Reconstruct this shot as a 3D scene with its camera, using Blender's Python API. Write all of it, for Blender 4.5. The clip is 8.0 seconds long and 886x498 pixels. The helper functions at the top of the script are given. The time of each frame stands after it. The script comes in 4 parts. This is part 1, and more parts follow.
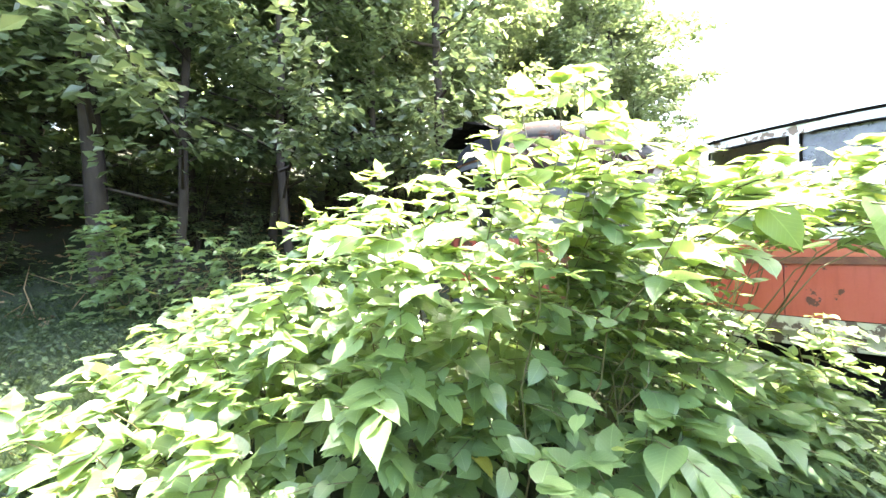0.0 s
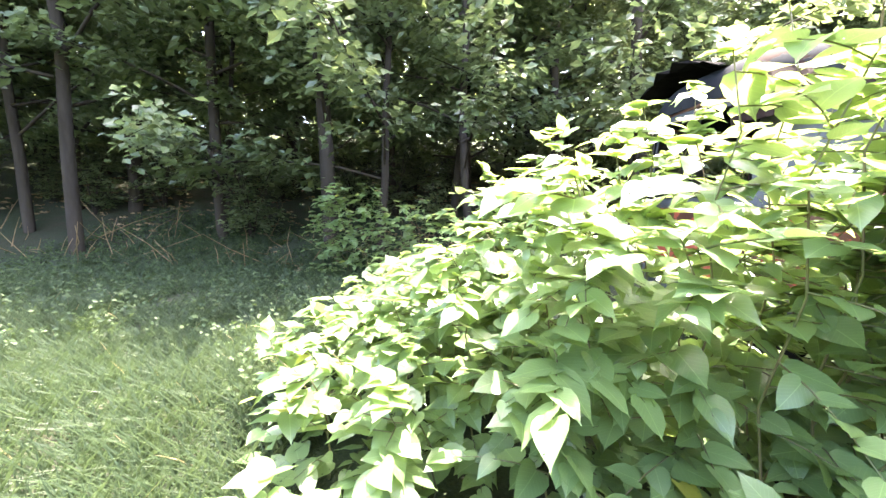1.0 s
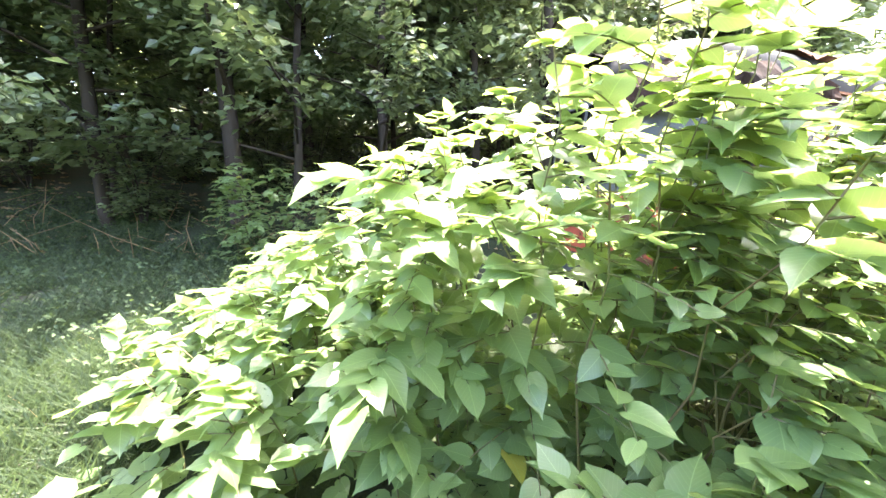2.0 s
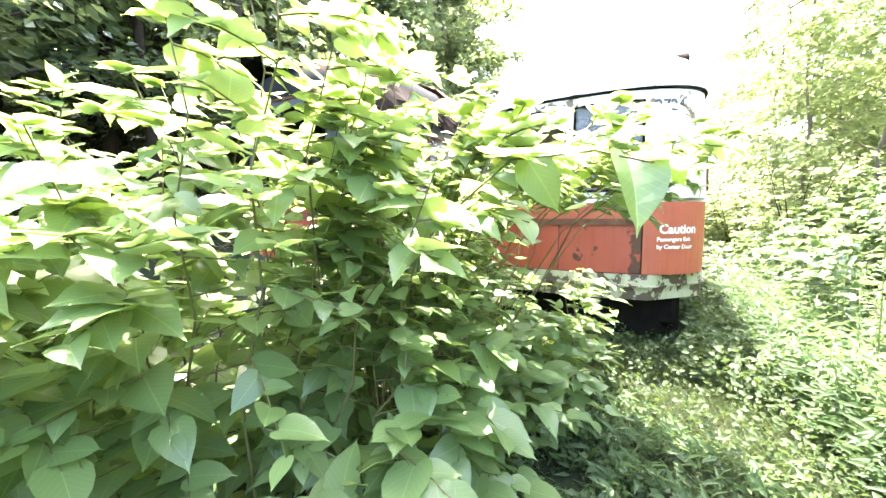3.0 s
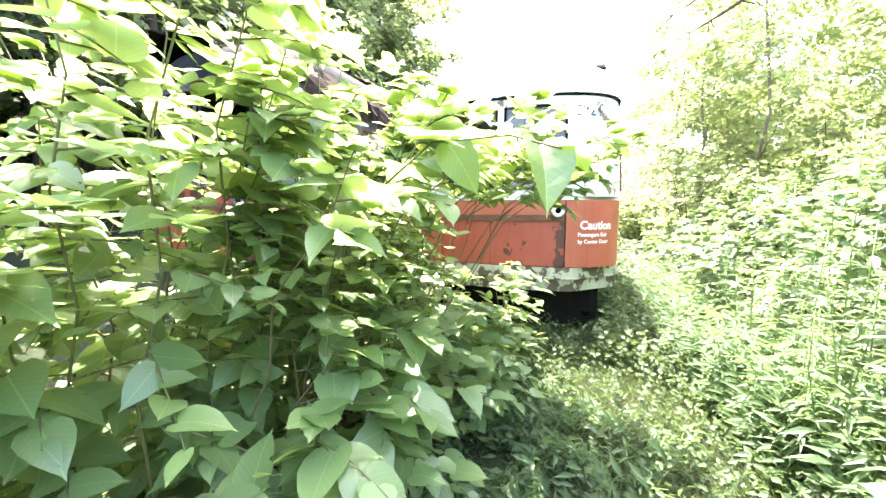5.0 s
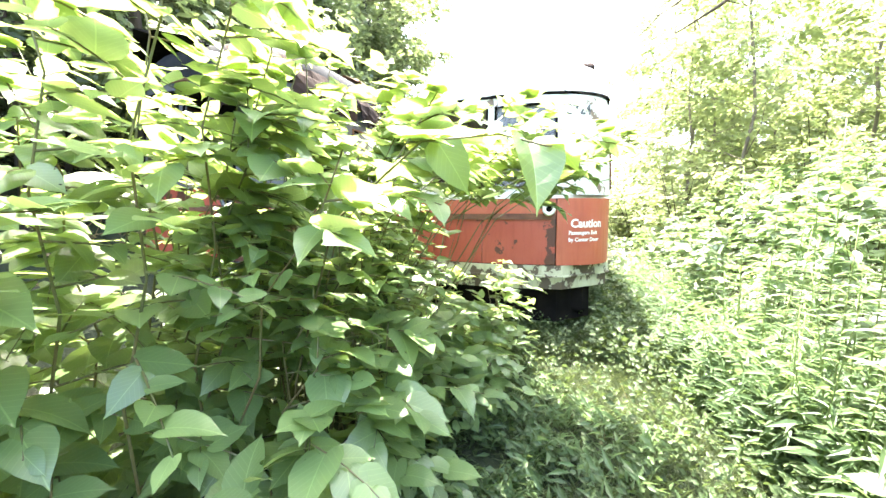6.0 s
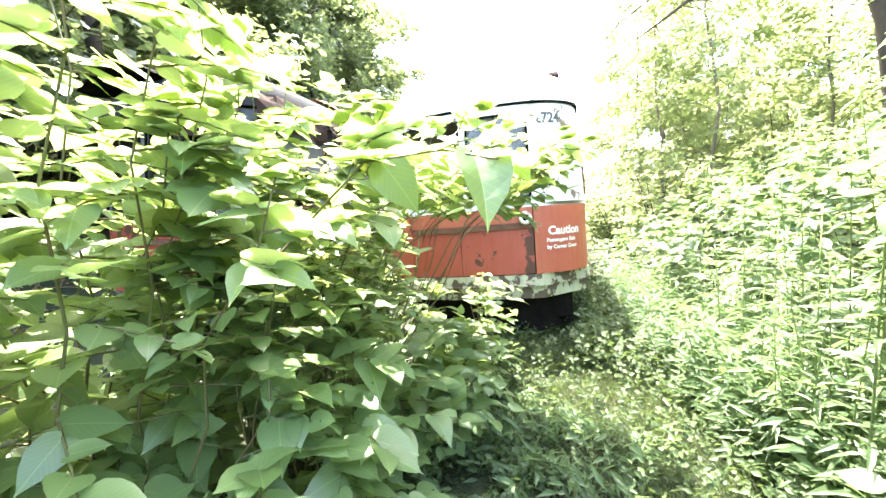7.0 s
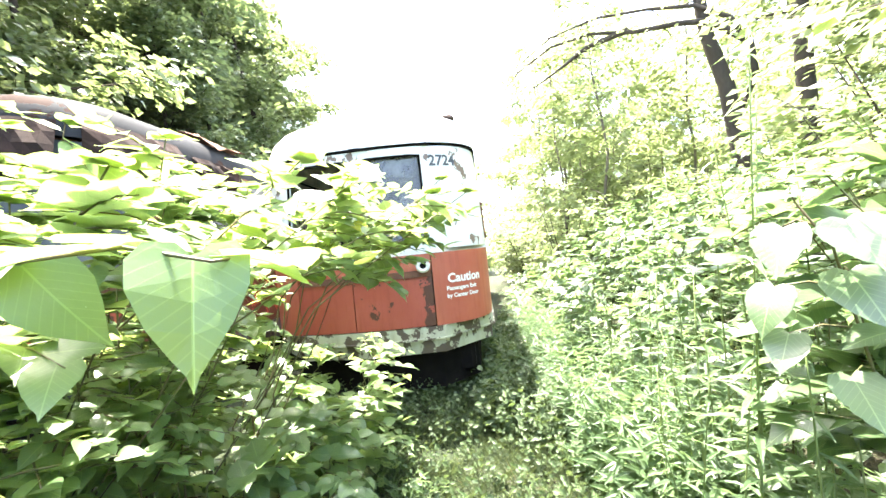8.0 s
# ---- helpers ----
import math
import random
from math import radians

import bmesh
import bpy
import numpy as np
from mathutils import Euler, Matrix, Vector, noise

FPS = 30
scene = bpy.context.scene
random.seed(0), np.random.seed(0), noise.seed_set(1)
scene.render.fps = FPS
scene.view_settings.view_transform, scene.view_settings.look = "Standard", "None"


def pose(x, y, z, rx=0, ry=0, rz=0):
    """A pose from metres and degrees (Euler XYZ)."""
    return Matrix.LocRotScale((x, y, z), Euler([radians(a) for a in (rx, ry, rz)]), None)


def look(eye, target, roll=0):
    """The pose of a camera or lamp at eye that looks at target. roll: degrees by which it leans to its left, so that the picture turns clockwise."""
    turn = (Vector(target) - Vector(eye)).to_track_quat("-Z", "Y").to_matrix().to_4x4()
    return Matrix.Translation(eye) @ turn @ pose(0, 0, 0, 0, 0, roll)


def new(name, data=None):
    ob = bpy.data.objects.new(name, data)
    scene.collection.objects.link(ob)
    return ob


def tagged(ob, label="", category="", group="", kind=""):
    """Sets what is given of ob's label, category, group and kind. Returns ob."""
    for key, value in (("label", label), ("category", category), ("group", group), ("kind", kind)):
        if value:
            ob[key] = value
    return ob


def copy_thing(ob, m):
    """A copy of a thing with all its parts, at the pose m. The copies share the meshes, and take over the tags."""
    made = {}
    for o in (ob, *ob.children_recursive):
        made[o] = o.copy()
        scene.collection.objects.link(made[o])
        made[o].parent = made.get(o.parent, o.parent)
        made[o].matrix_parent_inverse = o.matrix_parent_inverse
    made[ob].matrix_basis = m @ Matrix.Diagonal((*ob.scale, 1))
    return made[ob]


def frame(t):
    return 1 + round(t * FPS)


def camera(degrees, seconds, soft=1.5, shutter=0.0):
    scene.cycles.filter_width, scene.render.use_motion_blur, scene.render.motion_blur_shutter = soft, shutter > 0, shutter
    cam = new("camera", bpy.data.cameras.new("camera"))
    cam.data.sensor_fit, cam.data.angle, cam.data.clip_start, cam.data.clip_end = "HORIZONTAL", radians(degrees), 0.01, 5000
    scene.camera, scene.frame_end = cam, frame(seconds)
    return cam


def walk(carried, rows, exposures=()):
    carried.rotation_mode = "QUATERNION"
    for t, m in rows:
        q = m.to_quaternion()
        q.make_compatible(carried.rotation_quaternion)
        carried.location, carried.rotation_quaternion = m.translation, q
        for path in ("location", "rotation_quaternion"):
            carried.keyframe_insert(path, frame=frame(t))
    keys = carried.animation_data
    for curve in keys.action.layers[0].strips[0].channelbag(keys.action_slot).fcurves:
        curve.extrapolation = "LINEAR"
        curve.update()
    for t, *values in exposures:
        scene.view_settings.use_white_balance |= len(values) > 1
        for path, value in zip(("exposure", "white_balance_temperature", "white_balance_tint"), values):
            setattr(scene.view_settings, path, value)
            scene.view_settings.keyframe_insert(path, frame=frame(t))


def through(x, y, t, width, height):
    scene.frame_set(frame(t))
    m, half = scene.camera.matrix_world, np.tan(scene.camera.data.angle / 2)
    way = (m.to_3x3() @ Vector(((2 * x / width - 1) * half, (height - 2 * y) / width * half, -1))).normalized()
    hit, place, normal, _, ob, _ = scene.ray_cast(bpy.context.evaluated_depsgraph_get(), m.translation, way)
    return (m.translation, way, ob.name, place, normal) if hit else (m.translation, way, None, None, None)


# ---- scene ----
cam = camera(99.5, 8.0)
PATH = [
    (0, (0.126, 0.161, 1.513), (0.511, 2.123, 1.484), 1.1),
    (0.5, (0.106, 0.291, 1.475), (0.081, 2.288, 1.374), 2.3),
    (1, (0.112, 0.37, 1.466), (-0.405, 2.292, 1.263), 1.9),
    (1.2, (0.13, 0.379, 1.46), (-0.517, 2.255, 1.216), 1.9),
    (2.3, (0.55, 0.5, 1.5), (0.84, 2.46, 1.22), 2.2),
    (2.5, (0.58, 0.501, 1.503), (1.236, 2.37, 1.225), 2.2),
    (3, (0.683, 0.486, 1.507), (1.837, 2.106, 1.298), 1.8),
    (3.5, (0.719, 0.448, 1.507), (2.078, 1.908, 1.359), 1.6),
    (4, (0.72, 0.446, 1.482), (2.113, 1.872, 1.322), 2.5),
    (4.5, (0.717, 0.445, 1.454), (2.113, 1.865, 1.264), 2.8),
    (6, (0.725, 0.445, 1.454), (2.157, 1.827, 1.254), 2.2),
    (6.5, (0.736, 0.449, 1.465), (2.205, 1.793, 1.279), 2.1),
    (7, (0.843, 0.411, 1.474), (2.323, 1.751, 1.347), -1.9),
    (7.5, (1.118, 0.385, 1.495), (2.738, 1.557, 1.428), -3.5),
    (8, (1.37, 0.363, 1.641), (3.088, 1.387, 1.665), -3.3),
]
# how the clip's camera opens and closes, and its white balance
EXPOSURE = [(0.0, 4.42, 6700, 11), (1.2, 4.46, 6700, 17), (2.5, 4.33, 6700, 11), (3.5, 4.31, 6800, 9), (6.5, 4.31, 6800, 9), (8.0, 4.05, 6650, 9)]
walk(cam, [(t, look(eye, target, roll)) for t, eye, target, roll in PATH], EXPOSURE)

# ---------------------------------------------------------------- light
world = bpy.data.worlds.new("sky")
scene.world = world
world.use_nodes = True
wn = world.node_tree.nodes
sky = wn.new("ShaderNodeTexSky")
sky.sky_type = "NISHITA"
sky.sun_disc = False
SUN_AZ, SUN_EL = 27.0, 71.0          # degrees clockwise from +y, and above the horizon
sky.sun_elevation = radians(SUN_EL)
sky.sun_rotation = radians(SUN_AZ)
sky.air_density, sky.dust_density = 1.0, 4.0
wn["Background"].inputs["Strength"].default_value = 0.15
world.node_tree.links.new(sky.outputs["Color"], wn["Background"].inputs["Color"])
sun = new("sun", bpy.data.lights.new("sun", "SUN"))
sun.data.energy = 3.3
sun.data.angle = radians(0.5)
sun.data.color = (1.0, 0.95, 0.86)
_az, _el = radians(SUN_AZ), radians(SUN_EL)
sun.matrix_world = look((20 * math.sin(_az) * math.cos(_el), 20 * math.cos(_az) * math.cos(_el), 20 * math.sin(_el)), (0, 0, 0))

# ---------------------------------------------------------------- materials


def mat(name, rough=0.6, metal=0.0):
    m = bpy.data.materials.new(name)
    m.use_nodes = True
    b = m.node_tree.nodes["Principled BSDF"]
    b.inputs["Roughness"].default_value = rough
    b.inputs["Metallic"].default_value = metal
    b.inputs["Specular IOR Level"].default_value = 0.85 if name in ("knotweed_leaf", "bank_leaf", "forest_leaf") else 0.4
    return m, m.node_tree.nodes, m.node_tree.links, b


def noise_node(n, l, scale, detail=5.0, space="Object", rough=0.6, stretch=None):
    tc = n.new("ShaderNodeTexCoord")
    t = n.new("ShaderNodeTexNoise")
    t.inputs["Scale"].default_value = scale
    t.inputs["Detail"].default_value = detail
    t.inputs["Roughness"].default_value = rough
    if stretch:
        mp = n.new("ShaderNodeMapping")
        mp.inputs["Scale"].default_value = stretch
        l.new(tc.outputs[space], mp.inputs["Vector"])
        l.new(mp.outputs["Vector"], t.inputs["Vector"])
    else:
        l.new(tc.outputs[space], t.inputs["Vector"])
    return t.outputs["Fac"]


def ramp(n, l, fac, stops):
    r = n.new("ShaderNodeValToRGB")
    while len(r.color_ramp.elements) < len(stops):
        r.color_ramp.elements.new(0.5)
    for e, (p, c) in zip(r.color_ramp.elements, stops):
        e.position = p
        e.color = (*c, 1) if len(c) == 3 else c
    l.new(fac, r.inputs["Fac"])
    return r.outputs["Color"]


def mix(n, l, fac, a, b, mode="MIX"):
    x = n.new("ShaderNodeMix")
    x.data_type = "RGBA"
    x.blend_type = mode
    for sock, v in ((x.inputs[0], fac), (x.inputs[6], a), (x.inputs[7], b)):
        if hasattr(v, "links"):
            l.new(v, sock)
        else:
            sock.default_value = v if not isinstance(v, tuple) else (*v, 1)
    return x.outputs[2]


def calc(n, l, op, a, b=0.0):
    x = n.new("ShaderNodeMath")
    x.operation = op
    for sock, v in ((x.inputs[0], a), (x.inputs[1], b)):
        if hasattr(v, "links"):
            l.new(v, sock)
        else:
            sock.default_value = v
    return x.outputs[0]


def bump(n, l, b, height, strength, dist=0.01):
    x = n.new("ShaderNodeBump")
    x.inputs["Strength"].default_value = strength
    x.inputs["Distance"].default_value = dist
    l.new(height, x.inputs["Height"])
    l.new(x.outputs["Normal"], b.inputs["Normal"])


def leaf_mat(name, dark, light, through, veins=False, rough=0.45, share=0.45, dry=None):
    """A leaf: a glossy face, and light that comes through it."""
    m, n, l, b = mat(name, rough)
    geo = n.new("ShaderNodeNewGeometry")
    info = n.new("ShaderNodeObjectInfo")
    rnd = calc(n, l, "FRACT", calc(n, l, "ADD", geo.outputs["Random Per Island"], info.outputs["Random"]))
    col = ramp(n, l, rnd, [(0.0, dark), (1.0, light)])
    if dry:
        pick = calc(n, l, "GREATER_THAN", calc(n, l, "FRACT", calc(n, l, "MULTIPLY", rnd, 37.0)), 0.9975)
        col = mix(n, l, pick, col, dry)
    blot = noise_node(n, l, 14.0, 4.0)
    col = mix(n, l, calc(n, l, "MULTIPLY", blot, 0.4), col, dark)
    if veins:
        uv = n.new("ShaderNodeUVMap")
        uv.uv_map = "UVMap"
        sp = n.new("ShaderNodeSeparateXYZ")
        l.new(uv.outputs["UV"], sp.inputs["Vector"])
        off = calc(n, l, "ABSOLUTE", calc(n, l, "SUBTRACT", sp.outputs["X"], 0.5))
        rib = calc(n, l, "LESS_THAN", off, 0.012)
        side = calc(n, l, "SINE", calc(n, l, "MULTIPLY", calc(n, l, "SUBTRACT", sp.outputs["Y"], calc(n, l, "MULTIPLY", off, 0.9)), 52.0))
        side = calc(n, l, "MULTIPLY", calc(n, l, "GREATER_THAN", side, 0.93), 0.4)
        vein = calc(n, l, "MAXIMUM", rib, side)
        col = mix(n, l, calc(n, l, "MULTIPLY", vein, 0.5), col, (0.30, 0.42, 0.16))
        bump(n, l, b, calc(n, l, "ADD", vein, calc(n, l, "MULTIPLY", blot, 0.6)), 0.35, 0.004)
    l.new(col, b.inputs["Base Color"])
    tr = n.new("ShaderNodeBsdfTranslucent")
    l.new(mix(n, l, 0.5, col, through), tr.inputs["Color"])
    mx = n.new("ShaderNodeMixShader")
    mx.inputs[0].default_value = share
    l.new(b.outputs[0], mx.inputs[1])
    l.new(tr.outputs[0], mx.inputs[2])
    if veins:
        bite = n.new("ShaderNodeTexNoise")
        bite.noise_dimensions = "4D"
        bite.inputs["Scale"].default_value = 6.0
        bite.inputs["Detail"].default_value = 1.0
        l.new(uv.outputs["UV"], bite.inputs["Vector"])
        l.new(calc(n, l, "MULTIPLY", rnd, 90.0), bite.inputs["W"])
        hole = n.new("ShaderNodeMixShader")
        gone = n.new("ShaderNodeBsdfTransparent")
        l.new(calc(n, l, "GREATER_THAN", bite.outputs["Fac"], 0.735), hole.inputs[0])
        l.new(mx.outputs[0], hole.inputs[1])
        l.new(gone.outputs[0], hole.inputs[2])
        mx = hole
    l.new(mx.outputs[0], n["Material Output"].inputs["Surface"])
    return m


def paint_mat(name, base, faded, rust, amount, rough=0.55, scale=3.0, seam=None):
    """Old car paint: faded in broad patches, flaked to rust in sharp-edged ones, with streaks."""
    m, n, l, b = mat(name, rough)
    broad = noise_node(n, l, scale * 0.5, 4.0)
    col = mix(n, l, ramp(n, l, broad, [(0.35, (0, 0, 0)), (0.7, (1, 1, 1))]), base, faded)
    streak = noise_node(n, l, 5.0, 4.0, stretch=(3.0, 3.0, 0.35))
    col = mix(n, l, calc(n, l, "MULTIPLY", ramp(n, l, streak, [(0.5, (0, 0, 0)), (0.75, (1, 1, 1))]), 0.45), col, tuple(0.6 * c for c in base))
    flake = noise_node(n, l, scale * 1.7, 8.0, rough=0.62, stretch=(1.0, 1.0, 0.9))
    if seam:                                             # paint goes first beside the seam and under the top strip
        tc = n.new("ShaderNodeTexCoord")
        sp = n.new("ShaderNodeSeparateXYZ")
        l.new(tc.outputs["Object"], sp.inputs["Vector"])
        at_seam = ramp(n, l, sp.outputs["X"], [(seam[0], (0, 0, 0)), (seam[1], (1, 1, 1))])
        at_top = ramp(n, l, sp.outputs["Z"], [(0.7, (0, 0, 0)), (0.88, (1, 1, 1))])
        flake = calc(n, l, "ADD", flake, calc(n, l, "MULTIPLY", calc(n, l, "MAXIMUM", at_seam, calc(n, l, "MULTIPLY", at_top, 0.6)), 0.22))
    edge = ramp(n, l, flake, [(1 - amount - 0.012, (0, 0, 0)), (1 - amount, (1, 1, 1))])
    fine = noise_node(n, l, 60.0, 4.0)
    rusty = mix(n, l, fine, rust, tuple(0.45 * c for c in rust))
    col = mix(n, l, edge, col, rusty)
    col = mix(n, l, calc(n, l, "MULTIPLY", fine, 0.25), col, tuple(0.5 * c for c in base))
    l.new(col, b.inputs["Base Color"])
    bump(n, l, b, calc(n, l, "SUBTRACT", calc(n, l, "MULTIPLY", fine, 0.15), edge), 0.5, 0.004)
    return m


def plain_mat(name, a, c, scale, rough=0.7, metal=0.0, rel=0.3, stretch=None):
    m, n, l, b = mat(name, rough, metal)
    f = noise_node(n, l, scale, 6.0, stretch=stretch)
    g = noise_node(n, l, scale * 9, 4.0, stretch=stretch)
    l.new(mix(n, l, calc(n, l, "MULTIPLY", g, 0.45), ramp(n, l, f, [(0.3, a), (0.7, c)]), tuple(0.5 * v for v in a)), b.inputs["Base Color"])
    bump(n, l, b, g, rel, 0.01)
    return m


M_KNOT = leaf_mat("knotweed_leaf", (0.092, 0.155, 0.062), (0.165, 0.245, 0.1), (0.5, 0.61, 0.15), veins=True, rough=0.36, share=0.46, dry=(0.42, 0.36, 0.05))
M_KNOT_R = leaf_mat("bank_leaf", (0.06, 0.1, 0.045), (0.11, 0.168, 0.075), (0.33, 0.48, 0.14), veins=True, rough=0.36, share=0.4)
M_ROD = leaf_mat("goldenrod_leaf", (0.062, 0.105, 0.048), (0.11, 0.165, 0.075), (0.29, 0.42, 0.15), rough=0.45)
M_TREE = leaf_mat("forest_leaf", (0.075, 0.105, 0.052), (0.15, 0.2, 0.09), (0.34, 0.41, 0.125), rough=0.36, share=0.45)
# tree leaf lightened, putting sun and veiling glare into its colour
M_TREE_R = leaf_mat("sun_lightened_leaf", (0.13, 0.175, 0.08), (0.2, 0.25, 0.12), (0.5, 0.57, 0.24), rough=0.45, share=0.6)
# grass tone lowered for the trees' shade that lies on the path
M_GRASS = leaf_mat("grass_blade", (0.028, 0.045, 0.018), (0.065, 0.085, 0.032), (0.15, 0.19, 0.05), rough=0.55, share=0.35, dry=(0.3, 0.24, 0.12))
M_LAWN = leaf_mat("long_grass_blade", (0.025, 0.043, 0.019), (0.055, 0.08, 0.034), (0.11, 0.16, 0.055), rough=0.5, share=0.4, dry=(0.3, 0.24, 0.12))
# herb leaves lowered too, with the path's shade in their colour
M_HERB = leaf_mat("herb_leaf", (0.03, 0.055, 0.02), (0.07, 0.105, 0.038), (0.16, 0.22, 0.055), rough=0.6, share=0.35)
M_STEM = plain_mat("green_stem", (0.08, 0.11, 0.035), (0.13, 0.075, 0.04), 6.0, 0.5)
M_STALK = plain_mat("pale_green_stalk", (0.14, 0.2, 0.06), (0.2, 0.24, 0.09), 6.0, 0.5)
M_CANE = plain_mat("old_cane", (0.2, 0.12, 0.06), (0.28, 0.2, 0.1), 6.0, 0.7)
M_BARK = plain_mat("bark", (0.035, 0.028, 0.023), (0.075, 0.062, 0.052), 3.0, 0.9, rel=0.8, stretch=(1, 1, 0.2))
M_BARK_PALE = plain_mat("pale_bark", (0.05, 0.042, 0.035), (0.09, 0.078, 0.068), 3.0, 0.9, rel=0.6, stretch=(1, 1, 0.25))
M_BARK_THIN = plain_mat("thin_grey_bark", (0.12, 0.105, 0.085), (0.2, 0.18, 0.15), 3.0, 0.9, rel=0.5, stretch=(1, 1, 0.25))
M_RED = paint_mat("red_paint", (0.29, 0.05, 0.028), (0.34, 0.08, 0.05), (0.09, 0.04, 0.025), 0.33, 0.5, seam=(0.45, 0.72))
M_REDC = paint_mat("faded_red_paint", (0.34, 0.075, 0.04), (0.38, 0.11, 0.06), (0.16, 0.09, 0.04), 0.22, 0.5)
M_CREAM = paint_mat("cream_paint", (0.36, 0.35, 0.23), (0.47, 0.46, 0.34), (0.1, 0.065, 0.045), 0.475, 0.6, scale=4.0)
M_WHITE = paint_mat("white_paint", (0.62, 0.6, 0.53), (0.74, 0.72, 0.67), (0.2, 0.12, 0.075), 0.385, 0.55, scale=2.5)
# wall white with less rust, lightened for the sun's burnt-out glare
M_WHITEROOF = paint_mat("sunlit_white_roof", (0.7, 0.69, 0.65), (0.78, 0.77, 0.74), (0.3, 0.22, 0.16), 0.3, 0.55, scale=2.5)
M_GREY = paint_mat("grey_paint", (0.06, 0.063, 0.07), (0.095, 0.098, 0.105), (0.15, 0.09, 0.06), 0.36, 0.6)
# rusty grey roof, its paint darkened as if under the trees' shade
M_GREYROOF = paint_mat("weathered_shaded_roof", (0.014, 0.015, 0.017), (0.03, 0.032, 0.035), (0.035, 0.015, 0.01), 0.39, 0.8, scale=1.6)
M_RUST = plain_mat("rust", (0.09, 0.04, 0.025), (0.2, 0.09, 0.045), 8.0, 0.9, rel=0.6)
# rust, likewise darkened as if the trees shaded it
M_ROOFRUST = plain_mat("rusty_roof", (0.015, 0.011, 0.01), (0.04, 0.023, 0.018), 3.0, 0.85, rel=0.5)
# black deep enough to hold the shade beneath the cars, besides dark fittings
M_BLACK = plain_mat("dark_steel_and_shade", (0.005, 0.0045, 0.004), (0.012, 0.01, 0.009), 5.0, 0.9)
M_INSIDE = plain_mat("car_inside", (0.06, 0.06, 0.055), (0.12, 0.11, 0.1), 2.0, 0.8)
M_LETTER = plain_mat("white_lettering", (0.75, 0.72, 0.62), (0.82, 0.8, 0.72), 20.0, 0.6)
M_DIGIT = plain_mat("dark_lettering", (0.05, 0.05, 0.055), (0.1, 0.1, 0.1), 20.0, 0.6)
M_LITTER = plain_mat("dry_litter", (0.2, 0.13, 0.07), (0.36, 0.26, 0.15), 12.0, 0.9)


for _m in (M_ROOFRUST, M_GREYROOF, M_BLACK, M_BARK, M_BARK_PALE):
    _m.node_tree.nodes["Principled BSDF"].inputs["Specular IOR Level"].default_value = 0.08


def glass_mat():
    m, n, l, b = mat("dusty_glass", 0.25)
    dust = noise_node(n, l, 3.0, 6.0)
    l.new(ramp(n, l, dust, [(0.3, (0.10, 0.10, 0.11)), (0.7, (0.18, 0.18, 0.19))]), b.inputs["Base Color"])
    clear = n.new("ShaderNodeBsdfTransparent")
    mx = n.new("ShaderNodeMixShader")
    l.new(calc(n, l, "MULTIPLY", dust, 1.35), mx.inputs[0])
    l.new(clear.outputs[0], mx.inputs[1])
    l.new(b.outputs[0], mx.inputs[2])
    l.new(mx.outputs[0], n["Material Output"].inputs["Surface"])
    return m


M_GLASS = glass_mat()


def ground_mat():
    m, n, l, b = mat("weedy_soil", 0.95)
    big = noise_node(n, l, 0.35, 5.0)
    mid = noise_node(n, l, 3.0, 6.0)
    fine = noise_node(n, l, 45.0, 6.0)
    soil = ramp(n, l, fine, [(0.3, (0.018, 0.013, 0.008)), (0.55, (0.04, 0.029, 0.017)), (0.75, (0.08, 0.058, 0.033))])
    # green darkened along with the path plants, for the same shade
    green = ramp(n, l, fine, [(0.3, (0.01, 0.017, 0.006)), (0.7, (0.026, 0.037, 0.013))])
    sel = ramp(n, l, calc(n, l, "ADD", calc(n, l, "MULTIPLY", big, 0.6), calc(n, l, "MULTIPLY", mid, 0.4)), [(0.5, (0, 0, 0)), (0.68, (1, 1, 1))])
    l.new(mix(n, l, sel, green, soil), b.inputs["Base Color"])
    bump(n, l, b, calc(n, l, "ADD", mid, fine), 0.8, 0.03)
    return m


M_GROUND = ground_mat()

# ---------------------------------------------------------------- helpers
rng = np.random.default_rng(7)


def mesh_from(name, verts, faces, material, uvs=None, smooth=False):
    me = bpy.data.meshes.new(name)
    me.from_pydata(verts, [], faces)
    if uvs is not None:
        layer = me.uv_layers.new(name="UVMap")
        idx = np.empty(len(me.loops), dtype=np.int32)
        me.loops.foreach_get("vertex_index", idx)
        layer.data.foreach_set("uv", np.asarray(uvs, dtype=np.float32)[idx].ravel())
    me.materials.append(material)
    if smooth:
        me.polygons.foreach_set("use_smooth", [True] * len(me.polygons))
    me.update()
    return me


def part(name, me, parent, label="", m=None):
    ob = new(name, me)
    ob.parent = parent
    if m is not None:
        ob.matrix_basis = m
    if label:
        tagged(ob, label)
    return ob


def bm_mesh(name, bm, material, smooth=False):
    me = bpy.data.meshes.new(name)
    bm.to_mesh(me)
    bm.free()
    me.materials.append(material)
    if smooth:
        me.polygons.foreach_set("use_smooth", [True] * len(me.polygons))
    return me


